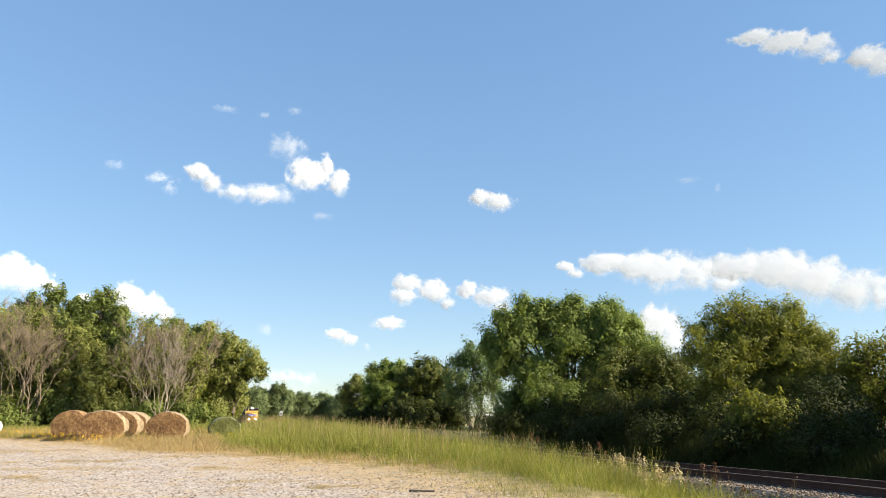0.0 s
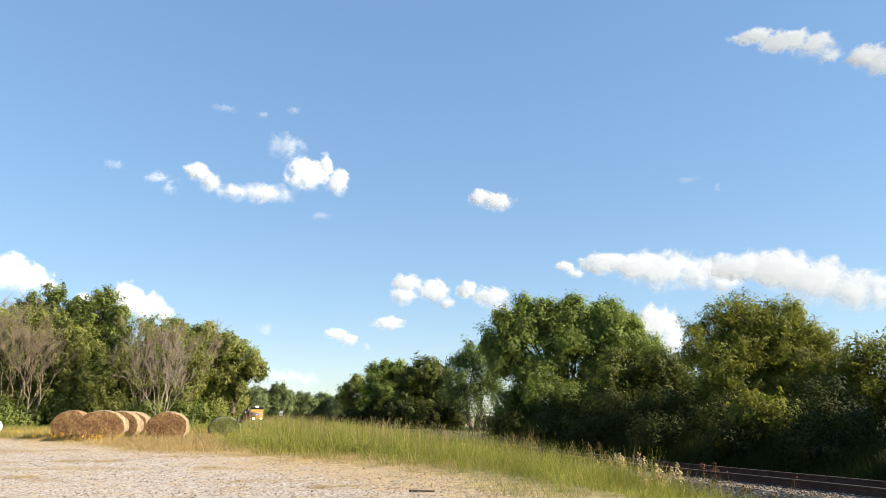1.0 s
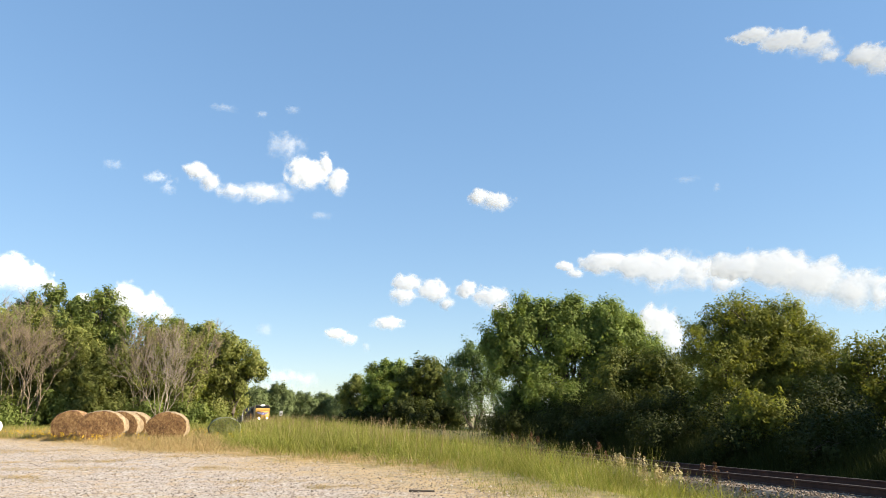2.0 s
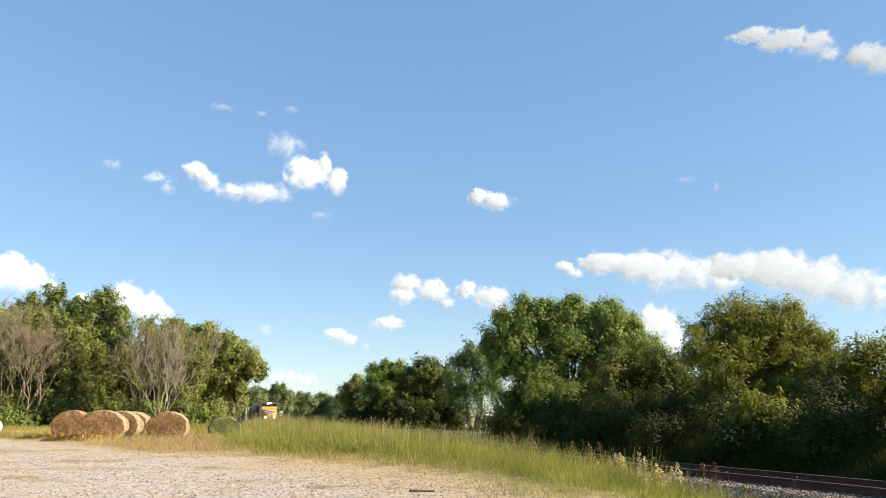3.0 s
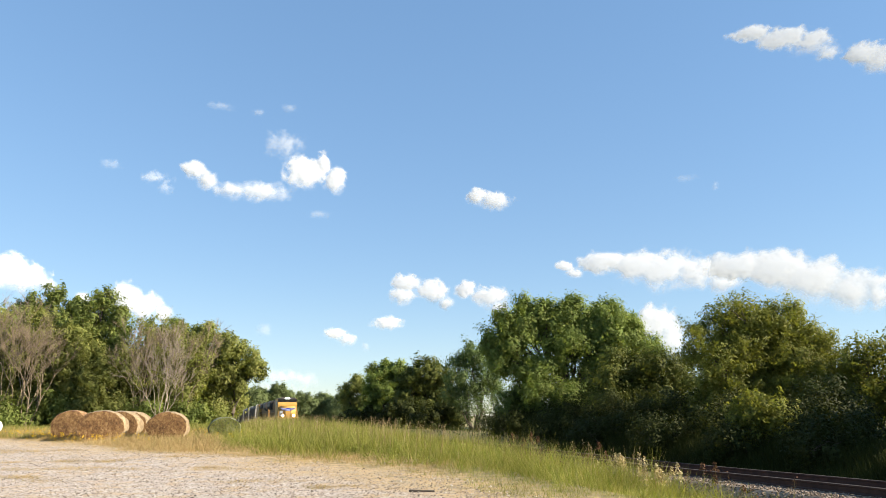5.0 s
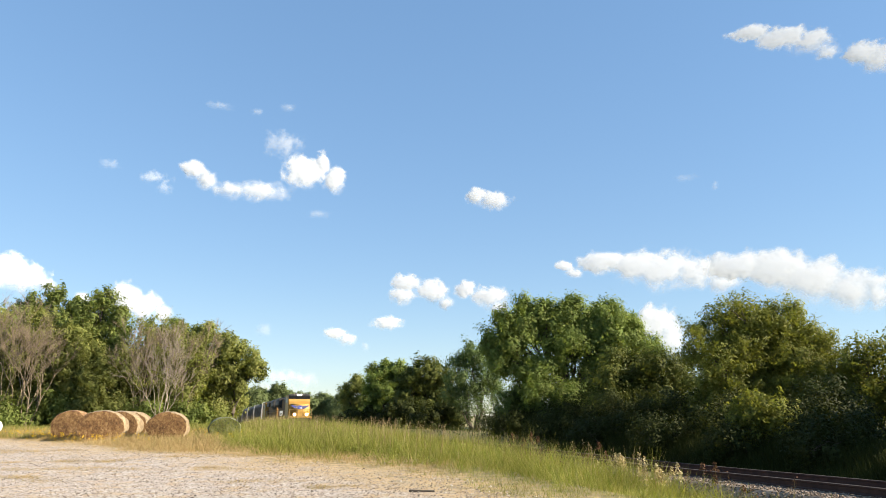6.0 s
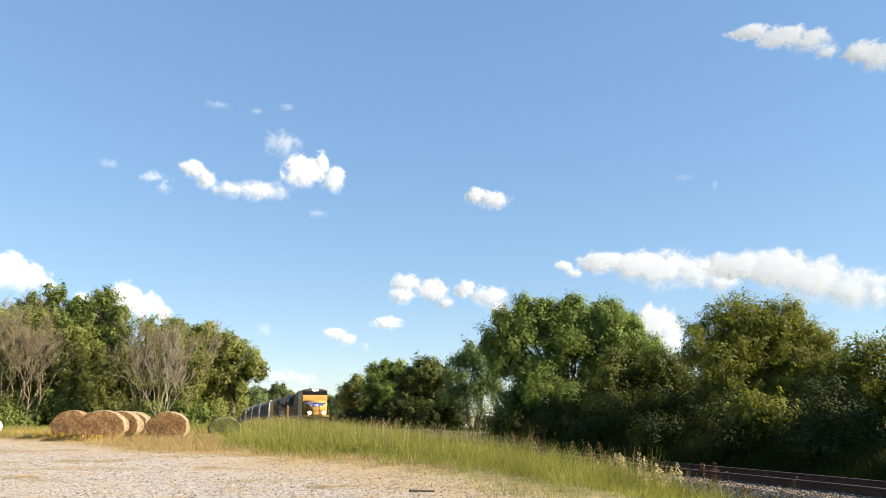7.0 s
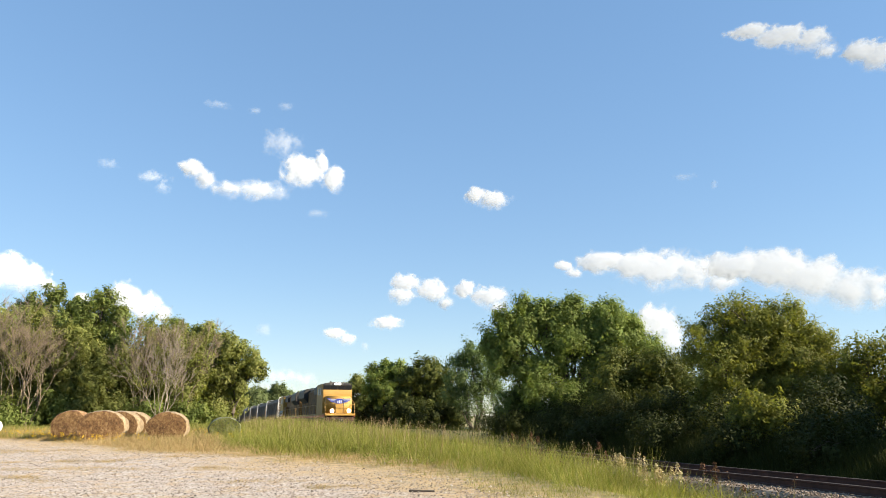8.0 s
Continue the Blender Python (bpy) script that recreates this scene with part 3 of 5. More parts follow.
def bare_tree(name, label, x, y, height, width, bark, seed, stems=4, lean=0.0, twigs=3, group=""):
    """A leafless tree that forks into ever finer twigs."""
    rnd = random.Random(seed)
    z0 = float(ground_z(x, y))
    root = new(name)
    root.location = (x, y, z0)
    tagged(root, label, "tree", group)
    wood, fine = Limbs(), Limbs()

    def grow(p, d, ln, r, depth):
        q = p + d * ln
        path = bent(p, q, rnd, 0.07, 3)
        (wood if depth < 2 else fine).add(path, [r, r * 0.85, r * 0.72, r * 0.6], 6 if depth < 2 else 3)
        if depth >= 5:
            return
        for k in range(rnd.choice((2, 3)) if depth < 4 else twigs + 2):
            dd = (d + Vector((rnd.gauss(0.04, 0.45), rnd.gauss(0, 0.45), 0.16 + rnd.gauss(0, 0.2)))).normalized()
            grow(path[rnd.choice((2, 3, 3))], dd, ln * rnd.uniform(0.55, 0.88), max(0.010, r * 0.56), depth + 1)

    for s in range(stems):
        ang = 2 * math.pi * s / stems + rnd.uniform(-0.4, 0.4)
        sp = width / height * 0.62
        d = Vector((math.cos(ang) * sp + lean, math.sin(ang) * sp * 0.6, 1)).normalized()
        grow(Vector((math.cos(ang) * 0.12, math.sin(ang) * 0.12, -0.25)), d, height * 0.24, 0.06, 0)
    tall = max(v[2] for v in fine.v)
    wide = 2 * float(np.percentile(np.abs([v[0] for v in fine.v]), 95))
    for lb in (wood, fine):
        lb.v = [(v[0] * width / wide * (0.75 + 0.25 * min(1, v[2] / tall)), v[1] * width / wide, v[2] * height / tall) for v in lb.v]
    for nm, lb in (("trunk", wood), ("twig_spray", fine)):
        ob = new(nm, lb.mesh(nm, bark))
        ob.parent = root
        if nm == "twig_spray":
            tagged(ob, kind="stuff")
    return root


LEFT, RIGHT, MID, FAR = "trees behind the hay bales", "trees beyond the track", "trees down the line", "distant tree line"
# behind the bales
bare_tree("bare_tree", "tall leafless grey-brown tree among green ones", -34.6, 58.5, 11.4, 7.0, M_BARK_GREY, 3, 6, 0.05, 3, LEFT)
bare_tree("bare_tree", "leafless grey-brown tree with dense fine twigs", -32.2, 57.5, 9.4, 5.0, M_BARK_GREY, 8, 5, 0.0, 3, LEFT)
bare_tree("bare_tree", "dead pale-barked tree with spreading bare branches", -21.5, 56, 8.6, 5.0, M_BARK_PALE, 12, 4, 0.0, 3, LEFT)
bare_tree("bare_tree", "leafless grey tree with fine upright twigs", -24.4, 59, 10.2, 4.6, M_BARK_GREY, 17, 6, 0.0, 3, LEFT)
bare_tree("bare_tree", "leafless grey tree half hidden by green growth", -21.4, 60, 9.6, 4.8, M_BARK_GREY, 21, 6, 0.06, 3, LEFT)
tree("tree", "tall slender mid-green tree behind the hay bales", -29.6, 62,
     [(0.3, 11.0, 0.55, 0.8), (-1.5, 9.9, 0.6, 0.7), (1.6, 9.5, 0.6, 0.7), (0.2, 9.6, 1.2, 1.5), (-0.9, 8.4, 1.4, 1.5), (1.3, 7.8, 1.4, 1.6), (-1.5, 6.2, 1.6, 1.8), (1.2, 5.6, 1.8, 1.8), (0, 3.6, 2.6, 2.0), (-2.0, 2.4, 1.7, 1.8), (2.2, 2.4, 1.7, 1.8)],
     M_LEAF_SPRING, 31, 20, 0.10, 0.7, 0.17, 2, group=LEFT)
tree("tree", "mid-green tree at the end of the row", -38.6, 63, [(0.5, 8.6, 1.8, 1.8), (2.0, 6.4, 1.8, 1.8), (-1.5, 6.0, 2.0, 2), (0, 3.0, 2.8, 2.2)],
     M_LEAF_SPRING, 38, 15, 0.11, 0.7, 0.17, 1, group=LEFT)
tree("tree", "green tree with thin crown behind a leafless one", -36.5, 66, [(0.4, 11.8, 0.8, 1.0), (-1.6, 11.0, 0.8, 1.0), (2.4, 10.6, 0.7, 0.9), (0, 9.6, 2.0, 1.8), (2.0, 8.2, 1.8, 1.8), (-2.0, 6.5, 2.2, 2), (1.5, 5.2, 2.2, 2), (0, 2.8, 3.2, 2.2)],
     M_LEAF_SPRING, 32, 13, 0.11, 0.7, 0.17, 1, group=LEFT)
tree("tree", "thin yellow-green tree among bare ones", -24.0, 62.5, [(0, 7.2, 1.2, 1.2), (-1.2, 5.6, 1.4, 1.4), (1.2, 5.4, 1.4, 1.4), (0, 3.6, 2.0, 1.6)],
     M_LEAF_OLIVE, 36, 14, 0.10, 0.7, 0.12, 2, group=LEFT)
tree("tree", "thin yellow-green tree behind bare twigs", -33.0, 62.5, [(0, 7.6, 1.3, 1.2), (-1.4, 6.0, 1.5, 1.4), (1.2, 5.4, 1.4, 1.4), (0, 3.4, 2.4, 1.8)],
     M_LEAF_OLIVE, 37, 14, 0.10, 0.7, 0.12, 2, group=LEFT)
tree("tree", "rounded mid-green tree in the row", -22.8, 69, [(0.2, 8.9, 0.8, 0.8), (1.8, 7.9, 0.8, 0.8), (0, 8.0, 1.5, 1.4), (-1.6, 6.4, 1.7, 1.6), (1.5, 6.4, 1.6, 1.6), (0, 4.4, 2.6, 2), (-2.4, 3, 1.8, 2.2), (2.4, 2.6, 1.8, 2.2)],
     M_LEAF_OLIVE, 33, 18, 0.10, 0.6, 0.16, 1, group=LEFT)
tree("tree", "low mid-green tree behind leafless twigs", -26.6, 70, [(0.6, 9.4, 0.9, 0.9), (-1.2, 9.0, 0.9, 0.9), (2.2, 8.6, 0.9, 1.0), (0.5, 7.8, 2.0, 1.3), (0, 6.6, 2.2, 1.8), (-2.0, 5.2, 2, 2), (2.0, 5.2, 2, 2), (0, 2.8, 3.2, 2.4)], M_LEAF_SPRING, 34, 16, 0.10, 0.6, 0.15, 1, group=LEFT)
tree("tree", "dark green tree with a rounded overhanging crown", -18.6, 65,
     [(-0.4, 7.0, 1.3, 1.1), (-1.6, 5.8, 1.5, 1.6), (0.9, 6.0, 1.3, 1.2), (1.9, 5.3, 1.0, 0.8), (-0.8, 4.0, 1.7, 1.7), (0.3, 3.8, 1.1, 1.2), (-1.9, 2.0, 1.5, 1.8), (-0.8, 1.8, 1.1, 1.5)],
     M_LEAF_OLIVE, 35, 22, 0.10, 0.5, 0.18, 1, group=LEFT)
for k, (x, y, h, wd) in enumerate(((-38, 58, 2.6, 2.2), (-34.5, 57, 2.4, 2.0), (-31.2, 58.5, 2.9, 2.0), (-27.6, 58.5, 2.7, 2.0), (-24.0, 58.5, 2.3, 1.9), (-20.8, 60, 2.4, 1.9), (-19.8, 62, 2.2, 1.5))):
    tree("bush", "leafy green bush at the foot of the tree row", x, y, [(0, h * 0.62, wd * 0.6, h * 0.38), (-wd * 0.55, h * 0.45, wd * 0.55, h * 0.4), (wd * 0.55, h * 0.42, wd * 0.55, h * 0.4)],
         (M_LEAF_OLIVE, M_LEAF_SPRING, M_LEAF_SPRING)[k % 3], 40 + k, 20, 0.09, 0.5, 0.05, 3, group="bushes under the trees", category="bush")

for k, x in enumerate((-47, -43, -39, -35.5, -32, -28.5, -25)):
    h = 5.5 + 1.2 * math.sin(k * 2.1)
    tree("tree", "green tree deeper in the row", x, 75 + k % 2 * 2, [(0, h * 0.72, 1.7, h * 0.26), (-1.3, h * 0.5, 1.8, h * 0.3), (1.4, h * 0.48, 1.8, h * 0.3), (0, h * 0.22, 2.4, h * 0.24)],
         M_LEAF, 140 + k, 13, 0.12, 0.6, 0.13, 1, group=LEFT)

# sparse leaves among the leafless branches
for k, (x, y, h) in enumerate(((-34.0, 60.0, 9.6), (-31.4, 60.5, 8.4), (-24.6, 60.5, 8.6), (-22.0, 61.0, 8.0), (-38.0, 60.5, 9.4), (-29.2, 59.6, 7.6), (-27.2, 59.2, 6.4))):
    tree("tree", "thin olive-green tree grown among leafless branches", x, y, [(0, h - 1.0, 1.2, 1.2), (-1.2, h - 2.6, 1.3, 1.4), (1.2, h - 2.8, 1.3, 1.4), (0, h * 0.45, 1.9, 1.6), (-0.4, h * 0.22, 2.2, 1.5)],
         M_LEAF_OLIVE, 240 + k, 8 if k < 5 else 13, 0.085, 0.8, 0.08, 3, group=LEFT, upward=0.9)

# beyond the track
tree("tree", "large broad leafy green tree beyond the track", 8.0, 46,
     [(-2.7, 7.9, 0.25, 0.4), (-1.5, 7.7, 0.25, 0.4), (-0.4, 7.4, 0.25, 0.4), (0.5, 8.0, 0.3, 0.4), (1.6, 7.4, 0.25, 0.4), (2.8, 7.6, 0.3, 0.4), (4.3, 6.7, 0.3, 0.4), (-4.1, 6.9, 0.25, 0.4), (5.4, 5.3, 0.3, 0.4), (-2.3, 7.0, 1.3, 1.2), (-0.9, 6.7, 1.2, 1.3), (0.3, 6.9, 1.4, 1.25), (1.5, 6.5, 1.2, 1.2), (2.6, 6.7, 1.2, 1.25), (4.0, 5.9, 1.2, 1.3), (-3.6, 6.4, 1.1, 1.2), (-4.9, 5.7, 0.6, 0.9), (-2.8, 4.9, 2.0, 1.6),
      (0.0, 5.5, 1.6, 1.0), (-0.7, 4.3, 0.8, 0.6), (0.9, 3.9, 0.8, 0.7), (2.8, 4.8, 1.8, 1.6), (4.5, 4.0, 1.2, 1.4), (-2.6, 2.6, 1.8, 1.7), (0.2, 1.9, 2.0, 1.2), (3.0, 2.4, 1.9, 1.6)],
     M_LEAF, 51, 27, 0.072, 0.6, 0.2, 2, group=RIGHT, upward=1.1, spread=0.17, per=30)
tree("tree", "bushy olive-green tree beyond the track", 14.8, 34,
     [(-1.7, 5.5, 0.9, 1.1), (-0.6, 5.7, 0.9, 1.1), (0.5, 5.4, 1.0, 1.1), (1.4, 5.5, 0.9, 1.1), (-2.8, 4.6, 0.8, 1.2), (2.7, 4.3, 1.1, 1.1), (3.7, 3.5, 0.9, 1.0), (3.9, 2.6, 0.8, 0.8), (0, 4.2, 1.8, 1.3), (-1.8, 3.3, 1.6, 1.3),
      (1.8, 3.1, 1.7, 1.3), (-2.6, 1.8, 1.4, 1.3), (0, 2.0, 2.0, 1.4), (2.6, 1.7, 1.5, 1.4)],
     M_LEAF_YELLOW, 52, 36, 0.05, 0.6, 0.16, 2, group=RIGHT, upward=0.35, spread=0.13, per=30)
tree("tree", "dark green low tree in the row by the track", 19.4, 32, [(-0.8, 3.7, 0.9, 0.8), (0.6, 3.9, 1.0, 0.9), (-0.4, 2.7, 1.5, 1.1), (1.6, 2.8, 1.4, 1.2), (0, 1.3, 2.0, 1.3)],
     M_LEAF_YELLOW, 53, 50, 0.06, 0.45, 0.13, 2, group=RIGHT)
# trees added for the shade they cast; the first three stand out of view
for k, (x, y, h) in enumerate(((21.8, 27.5, 5.4), (18.8, 22.5, 6.0), (25.4, 33.5, 5.8), (19.0, 43.0, 7.4))):
    tree("tree", "tall dark green tree added further along the row for shade", x, y, [(0, h - 1.6, 1.8, 1.6), (-1.5, h - 3.2, 1.8, 1.7), (1.6, h - 3.2, 1.8, 1.7), (0, h * 0.45, 2.6, 1.9), (-1.6, h * 0.25, 2.0, 1.9), (1.6, h * 0.25, 2.0, 1.9)],
         M_LEAF_DARK, 154 + k, 22, 0.10, 0.6, 0.18, 2, group=RIGHT)
tree("tree", "dense dark thicket tree between two larger trees", 11.0, 40, [(-1.0, 3.7, 1.2, 0.9), (0.7, 3.6, 1.3, 0.9), (1.9, 3.5, 1.0, 0.9), (-2, 2.6, 1.4, 1.2), (0.2, 2.2, 1.8, 1.4), (2.2, 2.2, 1.4, 1.3)],
     M_LEAF_DARK, 56, 48, 0.065, 0.5, 0.12, 3, group=RIGHT)
# trackside bushes: the dark below the trees is coloured into their leaves
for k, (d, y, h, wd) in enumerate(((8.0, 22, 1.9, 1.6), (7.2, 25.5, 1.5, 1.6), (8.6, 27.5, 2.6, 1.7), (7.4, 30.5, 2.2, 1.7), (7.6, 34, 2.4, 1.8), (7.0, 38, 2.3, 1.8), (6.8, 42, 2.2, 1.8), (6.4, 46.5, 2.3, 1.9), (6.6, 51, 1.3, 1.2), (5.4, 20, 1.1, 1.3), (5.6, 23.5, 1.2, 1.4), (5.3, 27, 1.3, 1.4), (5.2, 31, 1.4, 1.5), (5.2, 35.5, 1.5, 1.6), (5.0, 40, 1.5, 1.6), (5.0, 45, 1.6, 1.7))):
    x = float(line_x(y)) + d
    tree("bush", "dense dark green bush beside the track, shade in its colour", x, y, [(0, h * 0.66, wd * 0.6, h * 0.36), (-wd * 0.6, h * 0.42, wd * 0.6, h * 0.42), (wd * 0.6, h * 0.42, wd * 0.6, h * 0.42)],
         M_LEAF_SHADED, 60 + k, 50, 0.045, 0.42, 0.04, 3, group="bushes along the track", category="bush")
tree("bush", "sunlit yellow-green shrub with upright leafy shoots", 11.6, 27.0, [(0, 1.6, 0.75, 0.5), (-0.6, 1.3, 0.6, 0.45), (0.6, 1.35, 0.6, 0.5), (0, 0.8, 1.1, 0.6)], M_LEAF_YELLOW, 75, 60, 0.055, 0.55, 0.03, 4,
     group="bushes along the track", category="bush", upward=1.0, spread=0.07)

# down the line
tree("tree", "pale green willow with thin drooping lower branches", 2.7, 62, [(0, 6.2, 1.3, 1.2), (-1.3, 5.0, 1.2, 1.2), (1.2, 5.0, 1.2, 1.2), (-0.2, 3.9, 1.7, 1.2), (1.5, 3.4, 0.9, 0.8), (-1.5, 2.8, 0.9, 0.9)],
     M_LEAF_WILLOW, 81, 17, 0.085, 0.7, 0.13, 3, group=MID, upward=0.1)
tree("tree", "sparse young willow with thin bare lower branches", 3.0, 61.0, [(0.2, 3.6, 1.0, 0.9), (-0.9, 2.7, 0.9, 0.9), (1.0, 2.7, 0.9, 0.9), (0.1, 1.7, 1.3, 1.0)],
     M_LEAF_WILLOW, 86, 10, 0.06, 0.8, 0.05, 4, group=MID, upward=-0.2, per=8)
tree("tree", "dark green rounded tree down the line", -1.9, 78, [(0, 6.2, 1.5, 1.3), (-1.6, 5.2, 1.4, 1.4), (1.7, 5.4, 1.4, 1.4), (0, 3.8, 2.4, 1.8), (-2, 2.4, 1.6, 1.8), (2, 2.4, 1.6, 1.8)], M_LEAF_DARK, 82, 22, 0.11, 0.6, 0.16, 2, group=MID)
tree("tree", "mid-green rounded tree down the line", -6.4, 84, [(-0.6, 6.6, 1.5, 1.2), (0.9, 6.4, 1.4, 1.2), (-1.4, 5.0, 1.4, 1.5), (1.2, 4.6, 1.7, 1.6), (0, 2.8, 2.6, 2.0)], M_LEAF, 83, 22, 0.11, 0.6, 0.16, 2, group=MID)
tree("tree", "small yellow-green tree with a leaning pointed crown", -11.0, 94, [(-0.2, 5.4, 1.2, 1.0), (-1.4, 4.2, 0.9, 0.9), (0.8, 4.2, 1.3, 1.1), (1.6, 3.0, 1.3, 1.1), (-0.6, 2.8, 1.5, 1.3), (0.4, 1.6, 1.9, 1.2)], M_LEAF_OLIVE, 84, 24, 0.11, 0.6, 0.13, 2, group=MID)
# bushes whose leaf colour carries the shade under the trees
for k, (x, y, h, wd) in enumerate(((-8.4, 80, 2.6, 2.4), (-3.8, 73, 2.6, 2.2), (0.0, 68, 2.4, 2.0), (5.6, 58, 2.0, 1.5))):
    tree("bush", "dark green bush at the foot of the trees, shade in its colour", x, y, [(0, h * 0.62, wd * 0.6, h * 0.38), (-wd * 0.6, h * 0.42, wd * 0.6, h * 0.42), (wd * 0.6, h * 0.42, wd * 0.6, h * 0.42)],
         M_LEAF_SHADED, 90 + k, 22, 0.10, 0.5, 0.05, 3, group="bushes under the trees", category="bush")

# far off
for k, (x, y, h, wd) in enumerate(((-60, 232, 12.2, 4.6), (-53, 236, 13.4, 4.6), (-46, 240, 10.6, 4.4), (-39.5, 242, 10.2, 4.6), (-33, 238, 9.8, 4.6), (-66, 262, 13.5, 5.0), (-74, 268, 12.5, 5.0))):
    tree("tree", "distant green tree at the end of the line", x, y, [(0, h * 0.8, wd * 0.5, h * 0.16), (-wd * 0.42, h * 0.6, wd * 0.5, h * 0.2), (wd * 0.42, h * 0.62, wd * 0.5, h * 0.2), (0, h * 0.4, wd * 0.8, h * 0.28)],
         M_LEAF_FAR, 100 + k, 7, 0.24, 1.2, 0.25, 1, group=FAR, spread=0.4)

# ---------------------------------------------------------------- track
Y0, Y1 = -14.0, 330.0
UX, UY = SLOPE / math.sqrt(1 + SLOPE ** 2), -1 / math.sqrt(1 + SLOPE ** 2)      # the way the train goes
ACROSS = Vector((-UY, UX, 0)) * 1.0                                               # to the far side of the track
stations = np.concatenate([np.arange(Y0, 90, 2.0), np.arange(90, Y1, 6.0)])


def along(points, y_list):
    """A ribbon of a cross-section (across, up from the rail top), closed, along the track."""
    vs, fs, k = [], [], len(points)
    for s, y in enumerate(y_list):
        c = Vector((line_x(y), y, float(rail_z(y))))
        for ax, up in points:
            vs.append(tuple(c + ACROSS * ax + Vector((0, 0, up))))
        if s:
            for j in range(k):
                a, b_ = (s - 1) * k + j, (s - 1) * k + (j + 1) % k
                fs.append((a, a + k, b_ + k, b_))
    return vs, fs


vs, fs = along([(-3.3, -0.95), (-1.75, -0.2), (1.75, -0.2), (3.3, -0.95)], stations)
bed = new("ballast_bed", mesh_from("ballast_bed", vs, fs, M_GROUND))
M_BED = surface("ballast_bed", (0.15, 0.115, 0.085), (0.28, 0.225, 0.175), 0.95, 0, 2, 14, 1.0)
bed.data.materials[0] = M_BED
tagged(bed, "raised bed of grey crushed stone under the track", "ballast", kind="structure")
for side in (-0.755, 0.755):
    foot, web, head = 0.075, 0.010, 0.037
    sec = [(-foot, -0.18), (foot, -0.18), (foot, -0.165), (web, -0.145), (web, -0.05), (head, -0.035), (head, -0.004), (-head, -0.004), (-head, -0.035), (-web, -0.05), (-web, -0.145), (-foot, -0.165)]
    vs, fs = along([(side + p, q) for p, q in sec], stations)
    rail = new("rail", mesh_from("rail", vs, fs, M_RUST))
    tagged(rail, "rust-brown steel rail with a worn bright top", "rail", "rails of the track", "structure")
    vs, fs = along([(side - 0.032, -0.004), (side + 0.032, -0.004), (side + 0.028, 0.0), (side - 0.028, 0.0)], stations)
    top = new("running_surface", mesh_from("running_surface", vs, fs, M_RAILTOP))
    top.parent = rail
    tagged(top, "bright worn steel top")
tie_mesh = bpy.data.meshes.new("tie")
bm = boxes((-1.3, 1.3, -0.115, 0.115, -0.36, -0.185), bevel=0.012)
bm.to_mesh(tie_mesh)
bm.free()
tie_mesh.materials.append(M_TIE)
ties = tagged(new("railway_ties"), "row of dark weathered wooden ties", "ties", kind="structure")
heading = math.degrees(math.atan2(-UX, UY))
for k in range(190):
    y = 4 + k * 0.52
    ob = new("tie", tie_mesh)
    ob.parent = ties
    ob.matrix_basis = pose(line_x(y), y, float(rail_z(y)), 0, 0, heading + 0.6 * math.sin(k * 7.3))


# ---------------------------------------------------------------- hay bales
def bale_material(name, stops):
    m, n, l, b = material(name)
    co = n.new("ShaderNodeTexCoord")
    mp = n.new("ShaderNodeMapping")
    mp.inputs["Scale"].default_value = (1, 0.25, 1)
    l.new(co.outputs["Object"], mp.inputs["Vector"])
    ns = n.new("ShaderNodeTexNoise")
    ns.inputs["Scale"].default_value, ns.inputs["Detail"].default_value, ns.inputs["Roughness"].default_value = 7, 8, 0.7
    l.new(mp.outputs["Vector"], ns.inputs["Vector"])
    bg = noise_node(n, l, 1.6, 3)
    r = ramp_node(n, stops)
    ad = n.new("ShaderNodeMath")
    ad.operation = "MULTIPLY_ADD"
    ad.inputs[1].default_value, ad.inputs[2].default_value = 0.6, 0.0
    l.new(ns.outputs["Fac"], ad.inputs[0])
    a2 = n.new("ShaderNodeMath")
    a2.operation = "MULTIPLY_ADD"
    a2.inputs[1].default_value = 0.4
    l.new(bg.outputs["Fac"], a2.inputs[0])
    l.new(ad.outputs[0], a2.inputs[2])
    l.new(a2.outputs[0], r.inputs["Fac"])
    l.new(r.outputs["Color"], b.inputs["Base Color"])
    b.inputs["Roughness"].default_value = 0.95
    bu = n.new("ShaderNodeBump")
    bu.inputs["Strength"].default_value, bu.inputs["Distance"].default_value = 1.0, 0.05
    l.new(ns.outputs["Fac"], bu.inputs["Height"])
    l.new(bu.outputs["Normal"], b.inputs["Normal"])
    return m


M_HAY_END = bale_material("hay_end", [(0.38, (0.065, 0.03, 0.014)), (0.5, (0.185, 0.098, 0.04)), (0.62, (0.40, 0.25, 0.115))])
M_HAY_SIDE = bale_material("hay_wrapped_side", [(0.35, (0.12, 0.078, 0.04)), (0.5, (0.23, 0.165, 0.09)), (0.65, (0.38, 0.29, 0.175))])
M_HAY_GREEN = bale_material("hay_green", [(0.42, (0.03, 0.036, 0.012)), (0.52, (0.085, 0.095, 0.035)), (0.64, (0.27, 0.27, 0.15))])
M_HAY_FADED = bale_material("hay_faded_green", [(0.38, (0.07, 0.08, 0.035)), (0.5, (0.15, 0.16, 0.08)), (0.62, (0.28, 0.28, 0.17))])
M_HAY_WISP = leafy("hay_wisp", [(0.0, (0.10, 0.05, 0.02)), (0.5, (0.22, 0.12, 0.05)), (1.0, (0.42, 0.28, 0.13))], 0.9, 0.15, 0.5, 0.8)


